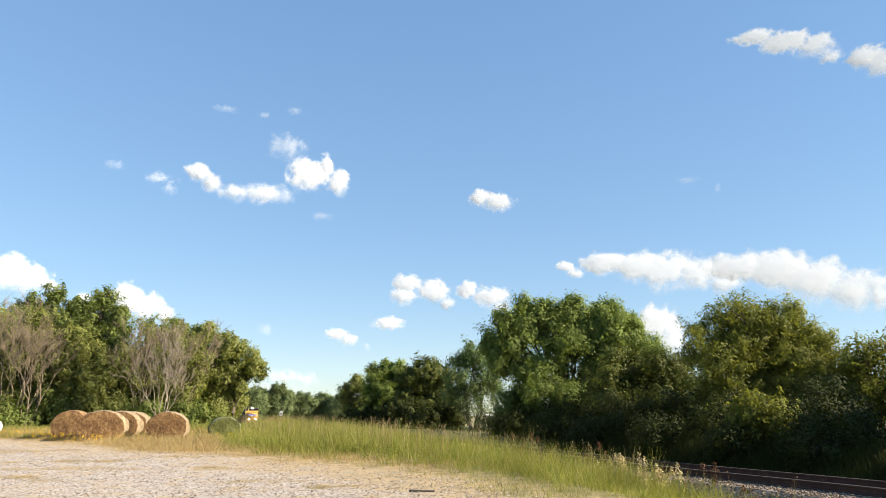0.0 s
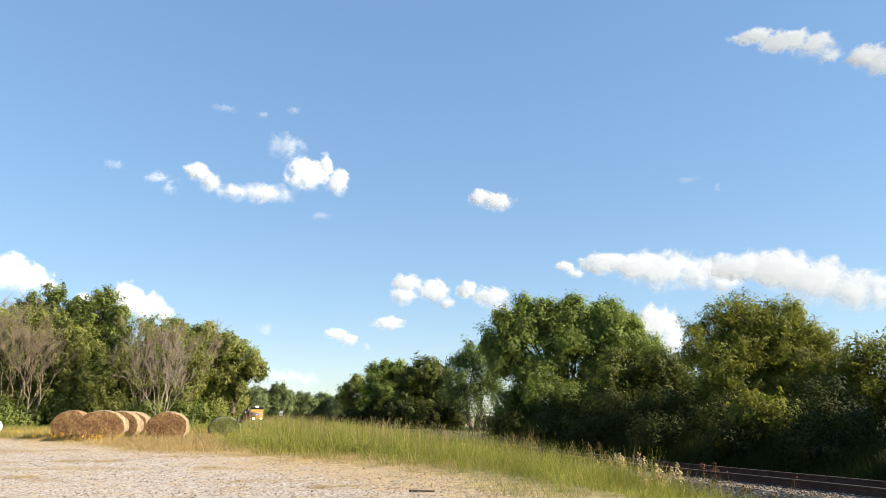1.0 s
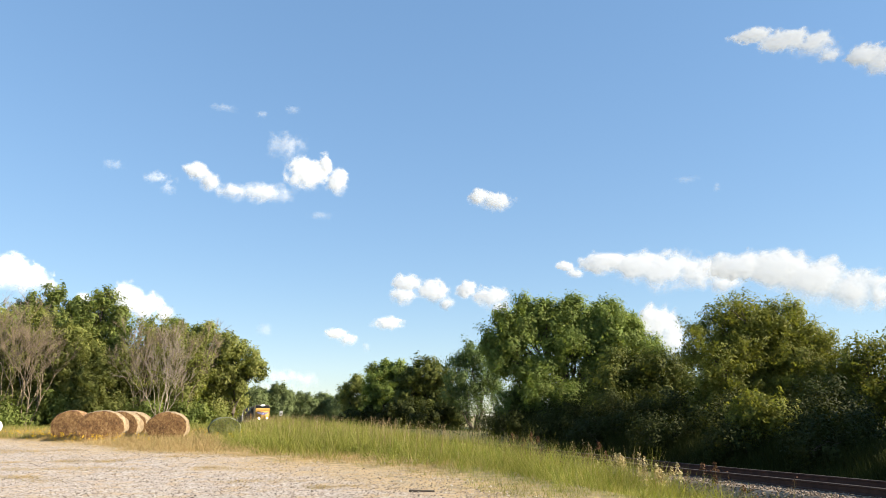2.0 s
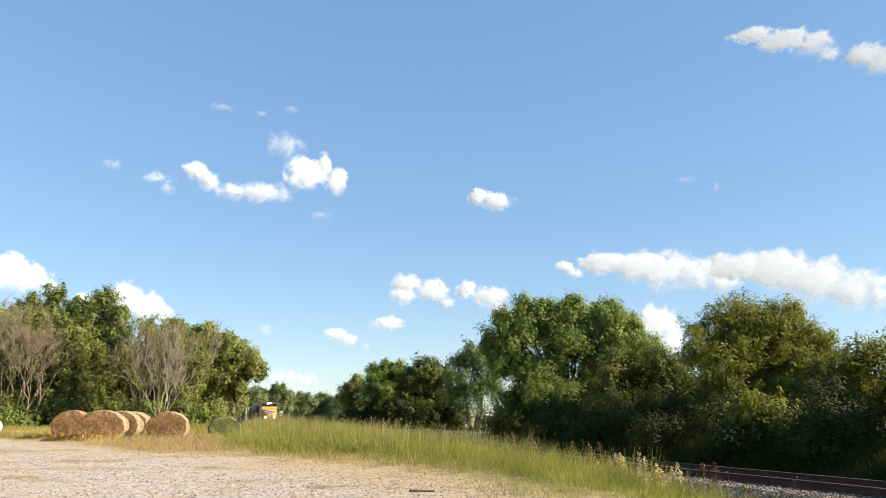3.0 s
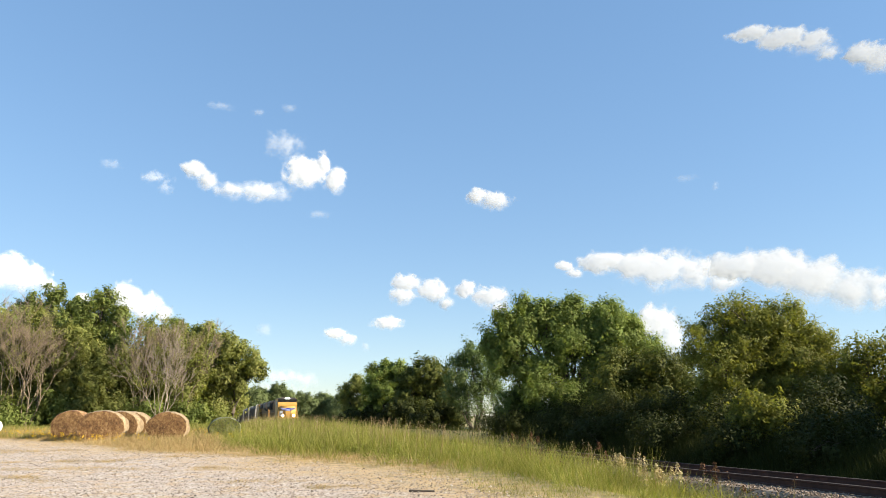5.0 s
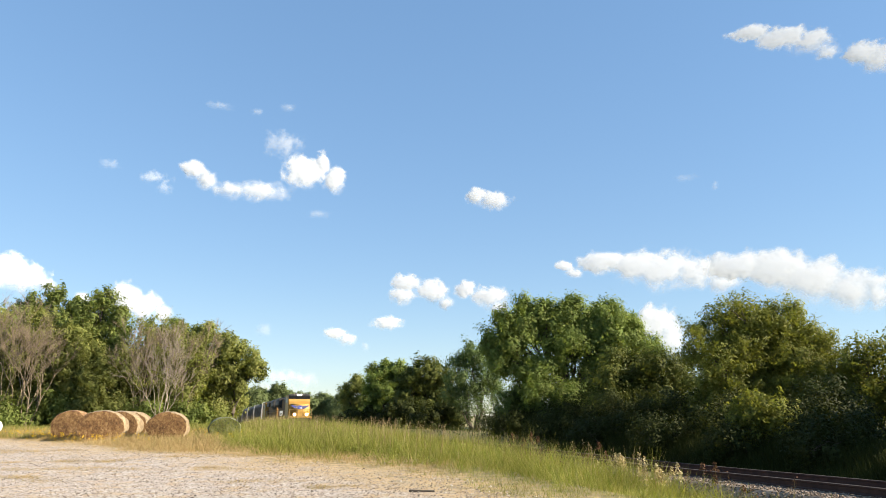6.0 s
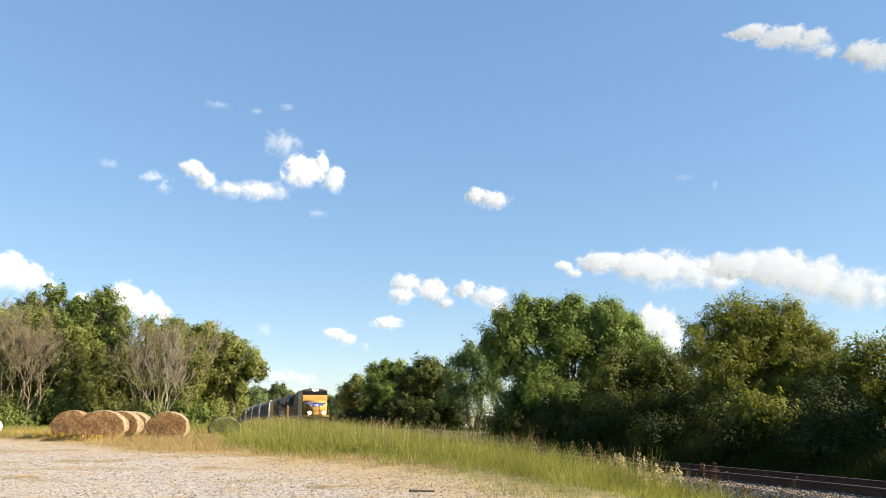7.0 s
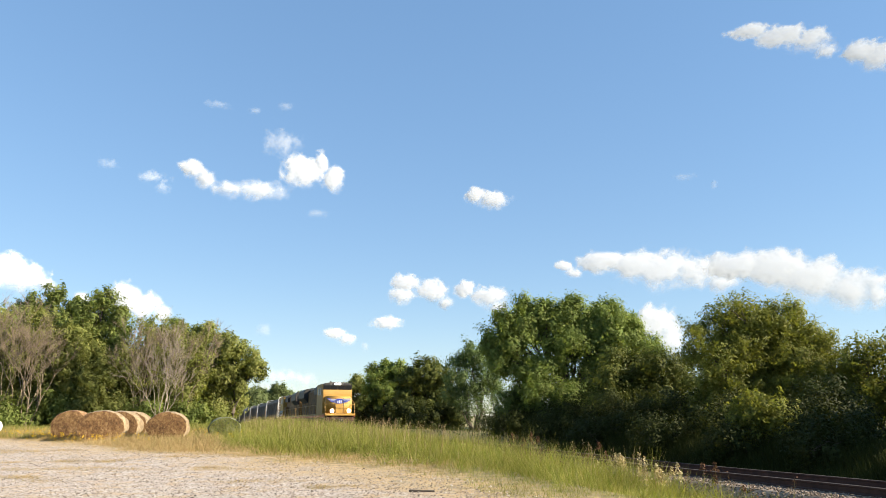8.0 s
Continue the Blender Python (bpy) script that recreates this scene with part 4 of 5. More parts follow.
def hay_bale(label, x, y, width, height, length, turn, seed, end_mat, side_mat):
    """A sagging round bale, its axis along y; the end stands a little proud and frayed."""
    rng = np.random.default_rng(seed)
    root = new("hay_bale")
    root.matrix_basis = pose(x, y, float(ground_z(x, y)) - 0.05, 0, 0, turn)
    tagged(root, label, "hay bale", "round hay bales")
    seg, rings = 40, 9

    def outline(ang, k):
        px, pz = math.cos(ang), math.sin(ang)
        sag = 1 + 0.06 * (pz < 0) * abs(pz)
        lump = 1 + 0.02 * math.sin(ang * 5 + seed + k * 0.7) + 0.015 * math.sin(ang * 11 + seed * 2 - k)
        return px * width / 2 * sag * lump, height / 2 + max(pz, -0.86) * height / 2 / 0.93 * lump

    vs, fs = [], []
    for k in range(rings):
        f = k / (rings - 1)
        rim = 1 - 0.05 * (abs(f - 0.5) * 2) ** 6
        for s in range(seg):
            ox, oz = outline(2 * math.pi * s / seg, k)
            vs.append((ox * rim, (f - 0.5) * length, height / 2 + (oz - height / 2) * rim))
        if k:
            for s in range(seg):
                a, b_ = (k - 1) * seg + s, (k - 1) * seg + (s + 1) % seg
                fs.append((a, b_, b_ + seg, a + seg))
    side = new("wrapped_side", mesh_from("wrapped_side", vs, fs, side_mat))
    for p in side.data.polygons:
        p.use_smooth = True
    side.parent = root
    for sign in (-1, 1):
        vs, fs = [(0, sign * (length / 2 + 0.05), height / 2)], []
        steps = 7
        for k in range(1, steps + 1):
            for s in range(seg):
                ox, oz = outline(2 * math.pi * s / seg, 0)
                f = k / steps * 0.952
                bulge = 0.05 * (1 - f * f) + rng.uniform(-0.012, 0.012)
                vs.append((ox * f, sign * (length / 2 + bulge), height / 2 + (oz - height / 2) * f))
        for s in range(seg):
            fs.append((0, 1 + s, 1 + (s + 1) % seg))
        for k in range(steps - 1):
            for s in range(seg):
                a, b_ = 1 + k * seg + s, 1 + k * seg + (s + 1) % seg
                fs.append((a, a + seg, b_ + seg, b_))
        en = new("end_face", mesh_from("end_face", vs, fs, end_mat))
        for p in en.data.polygons:
            p.use_smooth = True
        en.parent = root
        tagged(en, "coiled dark hay end")
    n = 2600
    ang, rr = rng.uniform(0, 2 * math.pi, n), np.sqrt(rng.uniform(0, 1, n)) * 0.97
    c = np.stack([np.cos(ang) * rr * width / 2, np.where(rng.uniform(size=n) < 0.85, -length / 2 - 0.06, length / 2 + 0.06), height / 2 + np.maximum(np.sin(ang) * rr, -0.9) * height / 2], -1)
    d = np.stack([-np.sin(ang), rng.normal(size=n) * 0.5, np.cos(ang)], -1) + rng.normal(size=(n, 3)) * 0.5
    d /= np.linalg.norm(d, axis=1)[:, None]
    ln = rng.uniform(0.04, 0.13, n)[:, None]
    sd = np.cross(d, np.array([0, 1.0, 0])) * 0.006
    v = np.stack([c - sd, c + sd, c + d * ln + np.array([0, -0.02, 0])], 1).reshape(-1, 3)
    ws = new("loose_hay", quads_mesh("loose_hay", v, M_HAY_WISP if end_mat != M_HAY_GREEN else M_GRASS, 3))
    ws.parent = root
    tagged(ws, "frayed loose stalks", kind="stuff")
    return root


hay_bale("old dark brown round hay bale, sagging in the grass", -20.0, 40.0, 1.9, 1.5, 1.4, 12, 1, M_HAY_END, M_HAY_END)
hay_bale("brown round hay bale with pale wrapped side", -17.45, 38.0, 2.35, 1.5, 1.25, 13, 2, M_HAY_END, M_HAY_SIDE)
hay_bale("round hay bale standing in line behind another", -17.4, 40.0, 2.1, 1.46, 1.4, 10, 3, M_HAY_END, M_HAY_SIDE)
hay_bale("pale round hay bale at the back of the line", -17.6, 41.8, 2.1, 1.42, 1.4, 8, 4, M_HAY_END, M_HAY_SIDE)
hay_bale("brown round hay bale with a bright wrapped rim", -14.25, 38.4, 2.05, 1.46, 1.2, 12, 5, M_HAY_END, M_HAY_SIDE)
hay_bale("weathered green-grey hay bale sunk in tall grass", -12.4, 42.0, 1.75, 1.16, 1.3, 20, 6, M_HAY_GREEN, M_HAY_FADED)


# ---------------------------------------------------------------- the train
def wheelset(parent, y, r=0.5):
    ax = new("wheelset")
    ax.parent = parent
    ax.location = (0, y, r)
    turn = pose(0, 0, 0, 0, 90, 0)
    bm = disc(0.09, 1.9, turn, 10)
    part("axle", bm, M_STEEL, ax)
    for side in (-0.76, 0.76):
        bm = disc(r, 0.13, pose(side, 0, 0, 0, 90, 0), 26)
        s = 1 if side > 0 else -1
        disc(r + 0.03, 0.03, pose(side - s * 0.075, 0, 0, 0, 90, 0), 26, bm)
        disc(0.16, 0.2, pose(side, 0, 0, 0, 90, 0), 12, bm)
        for k in range(4):
            a_ = k * math.pi / 2
            disc(0.05, 0.15, pose(side, math.cos(a_) * 0.3, math.sin(a_) * 0.3, 0, 90, 0), 8, bm)
        part("wheel", bm, M_STEEL, ax)
    return ax, (y, r)


def rail_truck(parent, y, half, axles, wheels):
    frame_bm = side_profile([(-half, 0.75), (-half * 0.9, 0.95), (half * 0.9, 0.95), (half, 0.75), (half * 0.8, 0.5), (half * 0.35, 0.62), (-half * 0.35, 0.62), (-half * 0.8, 0.5)], -1.12, -0.98)
    for v in frame_bm.verts:
        v.co.y += y
    part("side_frame", frame_bm, M_BLACK, parent)
    frame_bm = side_profile([(-half, 0.75), (-half * 0.9, 0.95), (half * 0.9, 0.95), (half, 0.75), (half * 0.8, 0.5), (half * 0.35, 0.62), (-half * 0.35, 0.62), (-half * 0.8, 0.5)], 0.98, 1.12)
    for v in frame_bm.verts:
        v.co.y += y
    part("side_frame", frame_bm, M_BLACK, parent)
    part("bolster", boxes((-1.0, 1.0, y - 0.2, y + 0.2, 0.6, 0.95)), M_BLACK, parent)
    for a_ in axles:
        wheels.append(wheelset(parent, y + a_))


# yellow browned down by soot and by the side's shade, put into the colour
M_HOOD = surface("loco_hood_sooty_shaded", (0.15, 0.075, 0.022), (0.28, 0.15, 0.04), 0.85, 0, 1.2, 25, 0.05, (0.04, 0.03, 0.025), 0.7)


def locomotive(label):
    """A six-axle diesel, nose towards +y, the origin on the rail top under its middle."""
    root = tagged(new("locomotive"), label, "locomotive", "train")
    wheels = []
    for ty in (6.6, -6.6):
        rail_truck(root, ty, 2.5, (-1.8, 0.0, 1.8), wheels)
    part("underframe", boxes((-1.2, 1.2, -10.5, 10.5, 1.05, 1.4), bevel=0.03), M_GREY, root)
    part("fuel_tank", profile([(-1.4, 1.0), (-1.4, 0.6), (-1.1, 0.3), (1.1, 0.3), (1.4, 0.6), (1.4, 1.0)], -3.4, 3.4, 0.04), M_BLACK, root)
    part("walkway", boxes((-1.55, 1.55, -10.75, 10.75, 1.38, 1.5), bevel=0.02), M_YELLOW, root)
    for s in (-1, 1):
        part("sill_stripe", boxes((s * 1.552 - 0.012, s * 1.552 + 0.012, -10.6, 10.6, 1.16, 1.37), bevel=0), M_RED, root, "red and yellow side sill stripe")
    # front end
    part("pilot", side_profile([(10.55, 1.4), (10.85, 1.2), (11.0, 0.2), (10.75, 0.12), (10.3, 0.5), (10.3, 1.4)], -1.45, 1.45, 0.03), M_RUST, root, "rust-brown snow plough pilot")
    part("anticlimber", boxes((-1.5, 1.5, 10.7, 11.05, 1.3, 1.52), bevel=0.03), M_YELLOW, root)
    part("coupler", boxes((-0.15, 0.15, 10.8, 11.4, 0.75, 1.02), (-0.22, 0.22, 11.25, 11.5, 0.72, 1.05), bevel=0.04), M_BLACK, root)
    part("rear_coupler", boxes((-0.15, 0.15, -11.1, -10.4, 0.75, 1.02), bevel=0.04), M_BLACK, root)
    for x0 in (-1.5, 1.05):
        for z0 in (0.45, 0.85):
            part("step", boxes((x0, x0 + 0.45, 10.0, 10.5, z0, z0 + 0.05), bevel=0.01), M_YELLOW, root)
    nose = part("nose", side_profile([(8.6, 1.5), (10.35, 1.5), (10.35, 2.95), (10.05, 3.2), (8.6, 3.3)], -1.3, 1.3, 0.12), M_YELLOW, root, "", True)
    door = part("nose_door", boxes((-0.36, 0.36, 10.35, 10.4, 1.55, 2.95), bevel=0.02), M_YELLOW, root)
    for s in (-0.4, 0.4):
        part("door_seam", boxes((s - 0.03, s + 0.03, 10.352, 10.39, 1.55, 3.0), bevel=0.005), M_BLACK, door)
    part("door_window", boxes((-0.16, 0.16, 10.4, 10.415, 2.55, 2.85), bevel=0.01), M_GLASS, door)
    # the emblem: a shield with spread wings, as plain shapes
    for s in (-1, 1):
        bm = bmesh.new()
        for k in range(3):
            z1 = 2.93 - 0.13 * k
            x1 = 1.25 - 0.18 * k
            bm.faces.new([bm.verts.new(p) for p in ((s * 0.3, 10.422, z1 - 0.1), (s * x1, 10.422, z1), (s * x1 * 0.94, 10.422, z1 + 0.07), (s * 0.3, 10.422, z1 + 0.0))])
        ext = bmesh.ops.extrude_face_region(bm, geom=bm.faces[:])["geom"]
        for v in ext:
            if isinstance(v, bmesh.types.BMVert):
                v.co.y -= 0.08
        bmesh.ops.recalc_face_normals(bm, faces=bm.faces)
        part("wing_emblem", bm, M_BLUE, nose, "blue wing stripes on the yellow nose")
        part("wing_feather", boxes(*[(min(s * 0.34, s * (1.1 - 0.18 * k)), max(s * 0.34, s * (1.1 - 0.18 * k)), 10.36, 10.428, 2.88 - 0.13 * k, 2.915 - 0.13 * k) for k in range(3)], bevel=0), M_PALE, nose, "pale feather line")
    part("shield", side_profile([(10.4, 2.5), (10.435, 2.5), (10.435, 2.98), (10.4, 2.98)], -0.27, 0.27), M_BLUE, nose)
    part("shield_bars", boxes((-0.2, -0.12, 10.42, 10.445, 2.53, 2.8), (-0.04, 0.04, 10.42, 10.445, 2.53, 2.8), (0.12, 0.2, 10.42, 10.445, 2.53, 2.8), bevel=0), M_WHITE, nose)
    # cab
    cab = part("cab", side_profile([(5.3, 1.5), (9.25, 1.5), (9.25, 3.55), (8.95, 4.35), (8.6, 4.52), (5.3, 4.52)], -1.5, 1.5, 0.06), M_YELLOW, root, "yellow cab with raked windscreen")
    part("cab_roof", profile([(-1.52, 4.36), (-1.3, 4.56), (-0.7, 4.66), (0.7, 4.66), (1.3, 4.56), (1.52, 4.36)], 5.2, 8.95, 0.03), M_GREY, root)
    # one dark sheet behind the panes, reaching below them
    bm = boxes((-1.47, 1.47, -0.03, 0.012, -0.62, 0.46), bevel=0.01)
    bmesh.ops.transform(bm, matrix=pose(0, 9.12, 3.97, -20.5), verts=bm.verts)
    part("windscreen_surround", bm, M_BLACK, cab, "dark band round the windscreen")
    for x0, x1 in ((-1.42, -0.78), (-0.74, -0.04), (0.04, 0.74), (0.78, 1.42)):
        bm = boxes((x0, x1, -0.02, 0.02, -0.44, 0.37), bevel=0.01)
        bmesh.ops.transform(bm, matrix=pose(0, 9.12, 3.97, -20.5), verts=bm.verts)
        part("windscreen", bm, M_GLASS, cab, "dark glass windscreen pane")
    for s in (-1, 1):
        part("side_window", boxes((s * 1.505 - 0.012, s * 1.505 + 0.012, 6.2, 7.1, 3.4, 4.1), bevel=0.01), M_GLASS, cab)
        part("side_window", boxes((s * 1.505 - 0.012, s * 1.505 + 0.012, 7.25, 8.3, 3.4, 4.1), bevel=0.01), M_GLASS, cab)
        part("indicator_board", boxes((s * 1.0 - 0.28, s * 1.0 + 0.28, 8.8, 9.02, 4.36, 4.56), bevel=0.02), M_BLACK, cab)
    lamp = part("headlamp_housing", boxes((-0.36, 0.36, 8.75, 9.2, 4.26, 4.6), bevel=0.05), M_GREY, cab)
    bm = disc(0.15, 0.05, pose(-0.17, 9.22, 4.42, 90), 16)
    disc(0.15, 0.05, pose(0.17, 9.22, 4.42, 90), 16, bm)
    part("headlamp", bm, M_LAMP, lamp, "glowing white headlamp pair")
    for s in (-1, 1):
        box = part("ditch_light", disc(0.2, 0.25, pose(s * 0.83, 10.95, 1.77, 90), 16), M_YELLOW, root)
        part("lens", disc(0.18, 0.04, pose(s * 0.83, 11.09, 1.77, 90), 16), M_LAMP, box, "glowing white lens")
    # hood
    part("hood", profile([(-0.95, 1.5), (-0.95, 4.05), (-0.75, 4.3), (0.75, 4.3), (0.95, 4.05), (0.95, 1.5)], -9.6, 5.3, 0.03), M_HOOD, root, "soot-stained yellow hood, darkened for its shaded side")
    part("hood_roof", boxes((-0.8, 0.8, -9.5, 5.2, 4.28, 4.4), bevel=0.04), M_GREY, root)
    part("radiator", profile([(-0.95, 2.9), (-1.5, 3.5), (-1.5, 4.25), (-1.2, 4.55), (1.2, 4.55), (1.5, 4.25), (1.5, 3.5), (0.95, 2.9)], -9.4, -4.6, 0.04), M_BLACK, root, "flared dark radiator section")
    part("dynamic_brake", profile([(-1.25, 3.6), (-1.25, 4.3), (-0.95, 4.6), (0.95, 4.6), (1.25, 4.3), (1.25, 3.6)], 1.8, 4.9, 0.04), M_BLACK, root)
    part("blower_housing", boxes((-1.35, -0.9, 2.8, 4.9, 1.5, 2.9), bevel=0.08), M_HOOD, root)
    part("exhaust_stack", boxes((-0.4, 0.4, -1.4, -0.4, 4.35, 4.75), bevel=0.04), M_BLACK, root)
    for k in range(3):
        bm = disc(0.6, 0.16, pose(0, -5.6 - 1.3 * k, 4.6), 18)
        part("fan", bm, M_BLACK, root)
    for k in range(11):
        for s in (-1, 1):
            y = -8.9 + k * 1.05
            part("hood_door", boxes((s * 0.957 - 0.012, s * 0.957 + 0.012, y, y + 0.95, 1.7, 2.8), bevel=0.008), M_HOOD, root)
    for s in (-1, 1):
        top = [[(s * 1.5, y, 1.5), (s * 1.5, y, 2.45)] for y in np.arange(-10.4, 5.2, 1.9)]
        part("handrail", rods(top + [[(s * 1.5, -10.4, 2.45), (s * 1.5, 5.0, 2.45)]], 0.02), M_YELLOW, root)
        part("front_handrail", rods([[(s * 1.48, 10.9, 1.5), (s * 1.48, 10.6, 2.5), (s * 1.48, 9.3, 2.9)], [(s * 0.5, 10.95, 1.5), (s * 0.5, 10.9, 2.5)], [(s * 0.5, 10.9, 2.5), (s * 1.48, 10.75, 2.4)]], 0.022), M_YELLOW, root)
    part("horn", disc(0.1, 0.5, pose(0.3, 6.4, 4.8, 90), 10, None, 0.4), M_BLACK, root)
    return root, wheels


def hopper_car(label):
    root = tagged(new("hopper_car"), label, "freight car", "train")
    wheels = []
    L = 9.1
    for ty in (7.4, -7.4):
        rail_truck(root, ty, 1.5, (-0.9, 0.9), wheels)
    arch = [(-1.56, 1.5), (-1.56, 3.85), (-1.45, 4.15), (-1.15, 4.36), (-0.6, 4.48), (0.6, 4.48), (1.15, 4.36), (1.45, 4.15), (1.56, 3.85), (1.56, 1.5)]
    body = profile(arch, -L, L)
    for v in body.verts:
        if v.co.z < 1.6:
            v.co.y *= 0.66
    part("body", body, M_HOPPER, root, "grey steel hopper body with sloped end sheets")
    part("side_sill", boxes((-1.6, -1.45, -L - 0.4, L + 0.4, 1.2, 1.5), (1.45, 1.6, -L - 0.4, L + 0.4, 1.2, 1.5), (-1.5, 1.5, L - 0.1, L + 0.4, 1.1, 1.4), (-1.5, 1.5, -L - 0.4, -L + 0.1, 1.1, 1.4), bevel=0.02), M_HOPPER, root)
    part("centre_sill", boxes((-0.3, 0.3, -L - 0.9, L + 0.9, 0.8, 1.1), bevel=0.03), M_BLACK, root)
    for k in range(12):
        y = -L + 0.7 + k * (2 * L - 1.4) / 11
        for s in (-1, 1):
            part("rib", boxes((s * 1.6 - 0.05, s * 1.6 + 0.05, y - 0.05, y + 0.05, 1.5, 3.85), bevel=0.012), M_HOPPER, root)
    for k in range(3):
        y = -4.8 + 4.8 * k
        part("discharge_chute", profile([(-0.9, 1.5), (-0.35, 0.45), (0.35, 0.45), (0.9, 1.5)], y - 0.9, y + 0.9, 0.02), M_HOPPER, root)
    part("roof_walk", boxes((-0.75, -0.15, -L - 0.1, L + 0.1, 4.56, 4.6), (0.15, 0.75, -L - 0.1, L + 0.1, 4.56, 4.6), bevel=0.01), M_GREY, root)
    for y in np.arange(-8.1, 8.2, 1.8):
        part("hatch", disc(0.3, 0.14, pose(0, float(y), 4.53), 14), M_HOPPER, root)
    for e in (-1, 1):
        for s in (-1, 1):
            x = s * 1.56
            bar = [(x, e * (L + 0.36), 1.3), (x, e * (L + 0.36), 4.2), (x * 0.93, e * (L + 0.3), 4.5), (x * 0.6, e * (L + 0.1), 4.66), (x * 0.45, e * (L - 0.3), 4.62)]
            part("end_post", rods([bar], 0.06), M_PALE, root, "pale curved end post and grab rail")
            rungs = [[(x, e * (L + 0.36), z), (x * 0.75, e * (L + 0.36), z)] for z in np.arange(1.6, 4.3, 0.4)]
            part("ladder", rods(rungs + [[(x * 0.75, e * (L + 0.36), 1.3), (x * 0.75, e * (L + 0.36), 4.4)]], 0.025), M_PALE, root)
            part("slope_brace", rods([[(x * 0.9, e * (L + 0.2), 1.4), (x * 0.9, e * (L - 0.1), 3.9)]], 0.06), M_HOPPER, root)
        part("coupler", boxes((-0.14, 0.14, e * (L + 1.0) - 0.35, e * (L + 1.0) + 0.35, 0.75, 1.0), bevel=0.04), M_BLACK, root)
    return root, wheels


SPEED = 14.2                       # metres of depth in a second
NOSE_Y = 188.3                     # depth of the leading headlamp at the start
STEP = math.sqrt(1 + SLOPE ** 2)


def on_track(y):
    """The pose of a vehicle whose middle stands at depth y: +y of the vehicle along the way it goes."""
    f = Vector((line_x(y - 5) - line_x(y + 5), -10, float(rail_z(y - 5) - rail_z(y + 5)))).normalized()
    side = f.cross(Vector((0, 0, 1))).normalized()
    m = Matrix((side, f, side.cross(f))).transposed().to_4x4()
    z = float(rail_z(y - 6) + rail_z(y + 6)) / 2
    return Matrix.Translation((line_x(y), y, z)) @ m


vehicles = []
lead, lead_w = locomotive("yellow and grey diesel locomotive with lit headlamps")
vehicles.append((lead, lead_w, 9.2))
trail = copy_thing(lead, Matrix.Identity(4))
tagged(trail, "second sooty, shade-darkened diesel locomotive, coupled hood first behind")
for o in list(trail.children_recursive):
    if o.name.startswith(("headlamp.", "lens.")):
        o.data = o.data.copy()
        o.data.materials[0] = M_GLASS
        tagged(o, "unlit lamp glass")
vehicles.append((trail, [(o, (o.location.y, 0.5)) for k, o in enumerate(c for c in trail.children if c.name.startswith("wheelset"))], 9.2 + 22.3))
first, first_w = hopper_car("grey covered hopper car with pale end posts")
cars = [first] + [copy_thing(first, Matrix.Identity(4)) for _ in range(7)]
for k, car in enumerate(cars):
    vehicles.append((car, [c for c in car.children if c.name.startswith("wheelset")], 9.2 + 22.3 + 21.4 + 20.2 * k))


# ---------------------------------------------------------------- grass, weeds and stones
def blades(x, y, h, width, lean, rng, la=None):
    """Tapering, leaning blades; la is the way they lean. Returns the corners of their faces in turn."""
    n = len(x)
    z = ground_z(x, y) - 0.02
    ang = rng.uniform(0, 2 * math.pi, n)
    la = rng.uniform(0, 2 * math.pi, n) if la is None else la
    sx, sy = np.cos(ang) * width / 2, np.sin(ang) * width / 2
    lx, ly = np.cos(la) * lean * h, np.sin(la) * lean * h
    tx, ty, tz = x + lx, y + ly, z + h * (1 - 0.25 * lean)
    me_v = np.stack([np.stack([x - sx, y - sy, z], -1), np.stack([x + sx, y + sy, z], -1), np.stack([tx + sx * 0.15, ty + sy * 0.15, tz], -1), np.stack([tx - sx * 0.15, ty - sy * 0.15, tz], -1)], 1)
    return me_v.reshape(-1, 3)


def tufted(x, y, per, radius, rng):
    """Turns single points into tufts of blades that spread from their middle: x, y, way out, share of the radius, tuft's own number."""
    r = rng.uniform(0, 1, (len(x), per)) ** 0.6
    way = rng.uniform(0, 2 * math.pi, (len(x), per))
    big = radius * rng.uniform(0.5, 1.5, len(x))[:, None]
    own = np.repeat(rng.uniform(0, 1, len(x)), per)
    return (x[:, None] + np.cos(way) * r * big).ravel(), (y[:, None] + np.sin(way) * r * big).ravel(), way.ravel(), r.ravel(), own


def scatter(n, x0, x1, y0, y1, rng, power=1.0):
    """Points over a stretch of the plan, thinning out with depth."""
    f = rng.uniform(0, 1, n) ** power
    return rng.uniform(x0, x1, n), y0 + (y1 - y0) * f


def stuff(name, v, mat, label, category, corners=4):
    return tagged(new(name, quads_mesh(name, v, mat, corners)), label, category, kind="stuff")


rng = np.random.default_rng(77)
# tall green bank between the lot and the track, in tufts of uneven height
x, y = scatter(64000, -24, 9.5, 12, 92, rng, 1.5)
x, y, way, rr, own = tufted(x, y, 13, 0.22, rng)
out, d = -lot(x, y), off_line(x, y)
tall = sm((out - 1.2 - 1.5 * sm((y - 20) / 8)) / 3.2)
keep = (out > 0.5 + 0.7 * sm((y - 20) / 8)) & (d < -2.3) & (rng.uniform(size=len(x)) < 0.12 + 0.88 * tall + 0.4 * (1 - sm((y - 15) / 6))) & (x > -0.40 * y - 1.5)
left_dry = sm((-0.245 * y - x) / 3.0)
keep &= rng.uniform(size=len(x)) > left_dry * 0.75
x, y, tall, d, left_dry, way, rr, own = [q[keep] for q in (x, y, tall, d, left_dry, way, rr, own)]
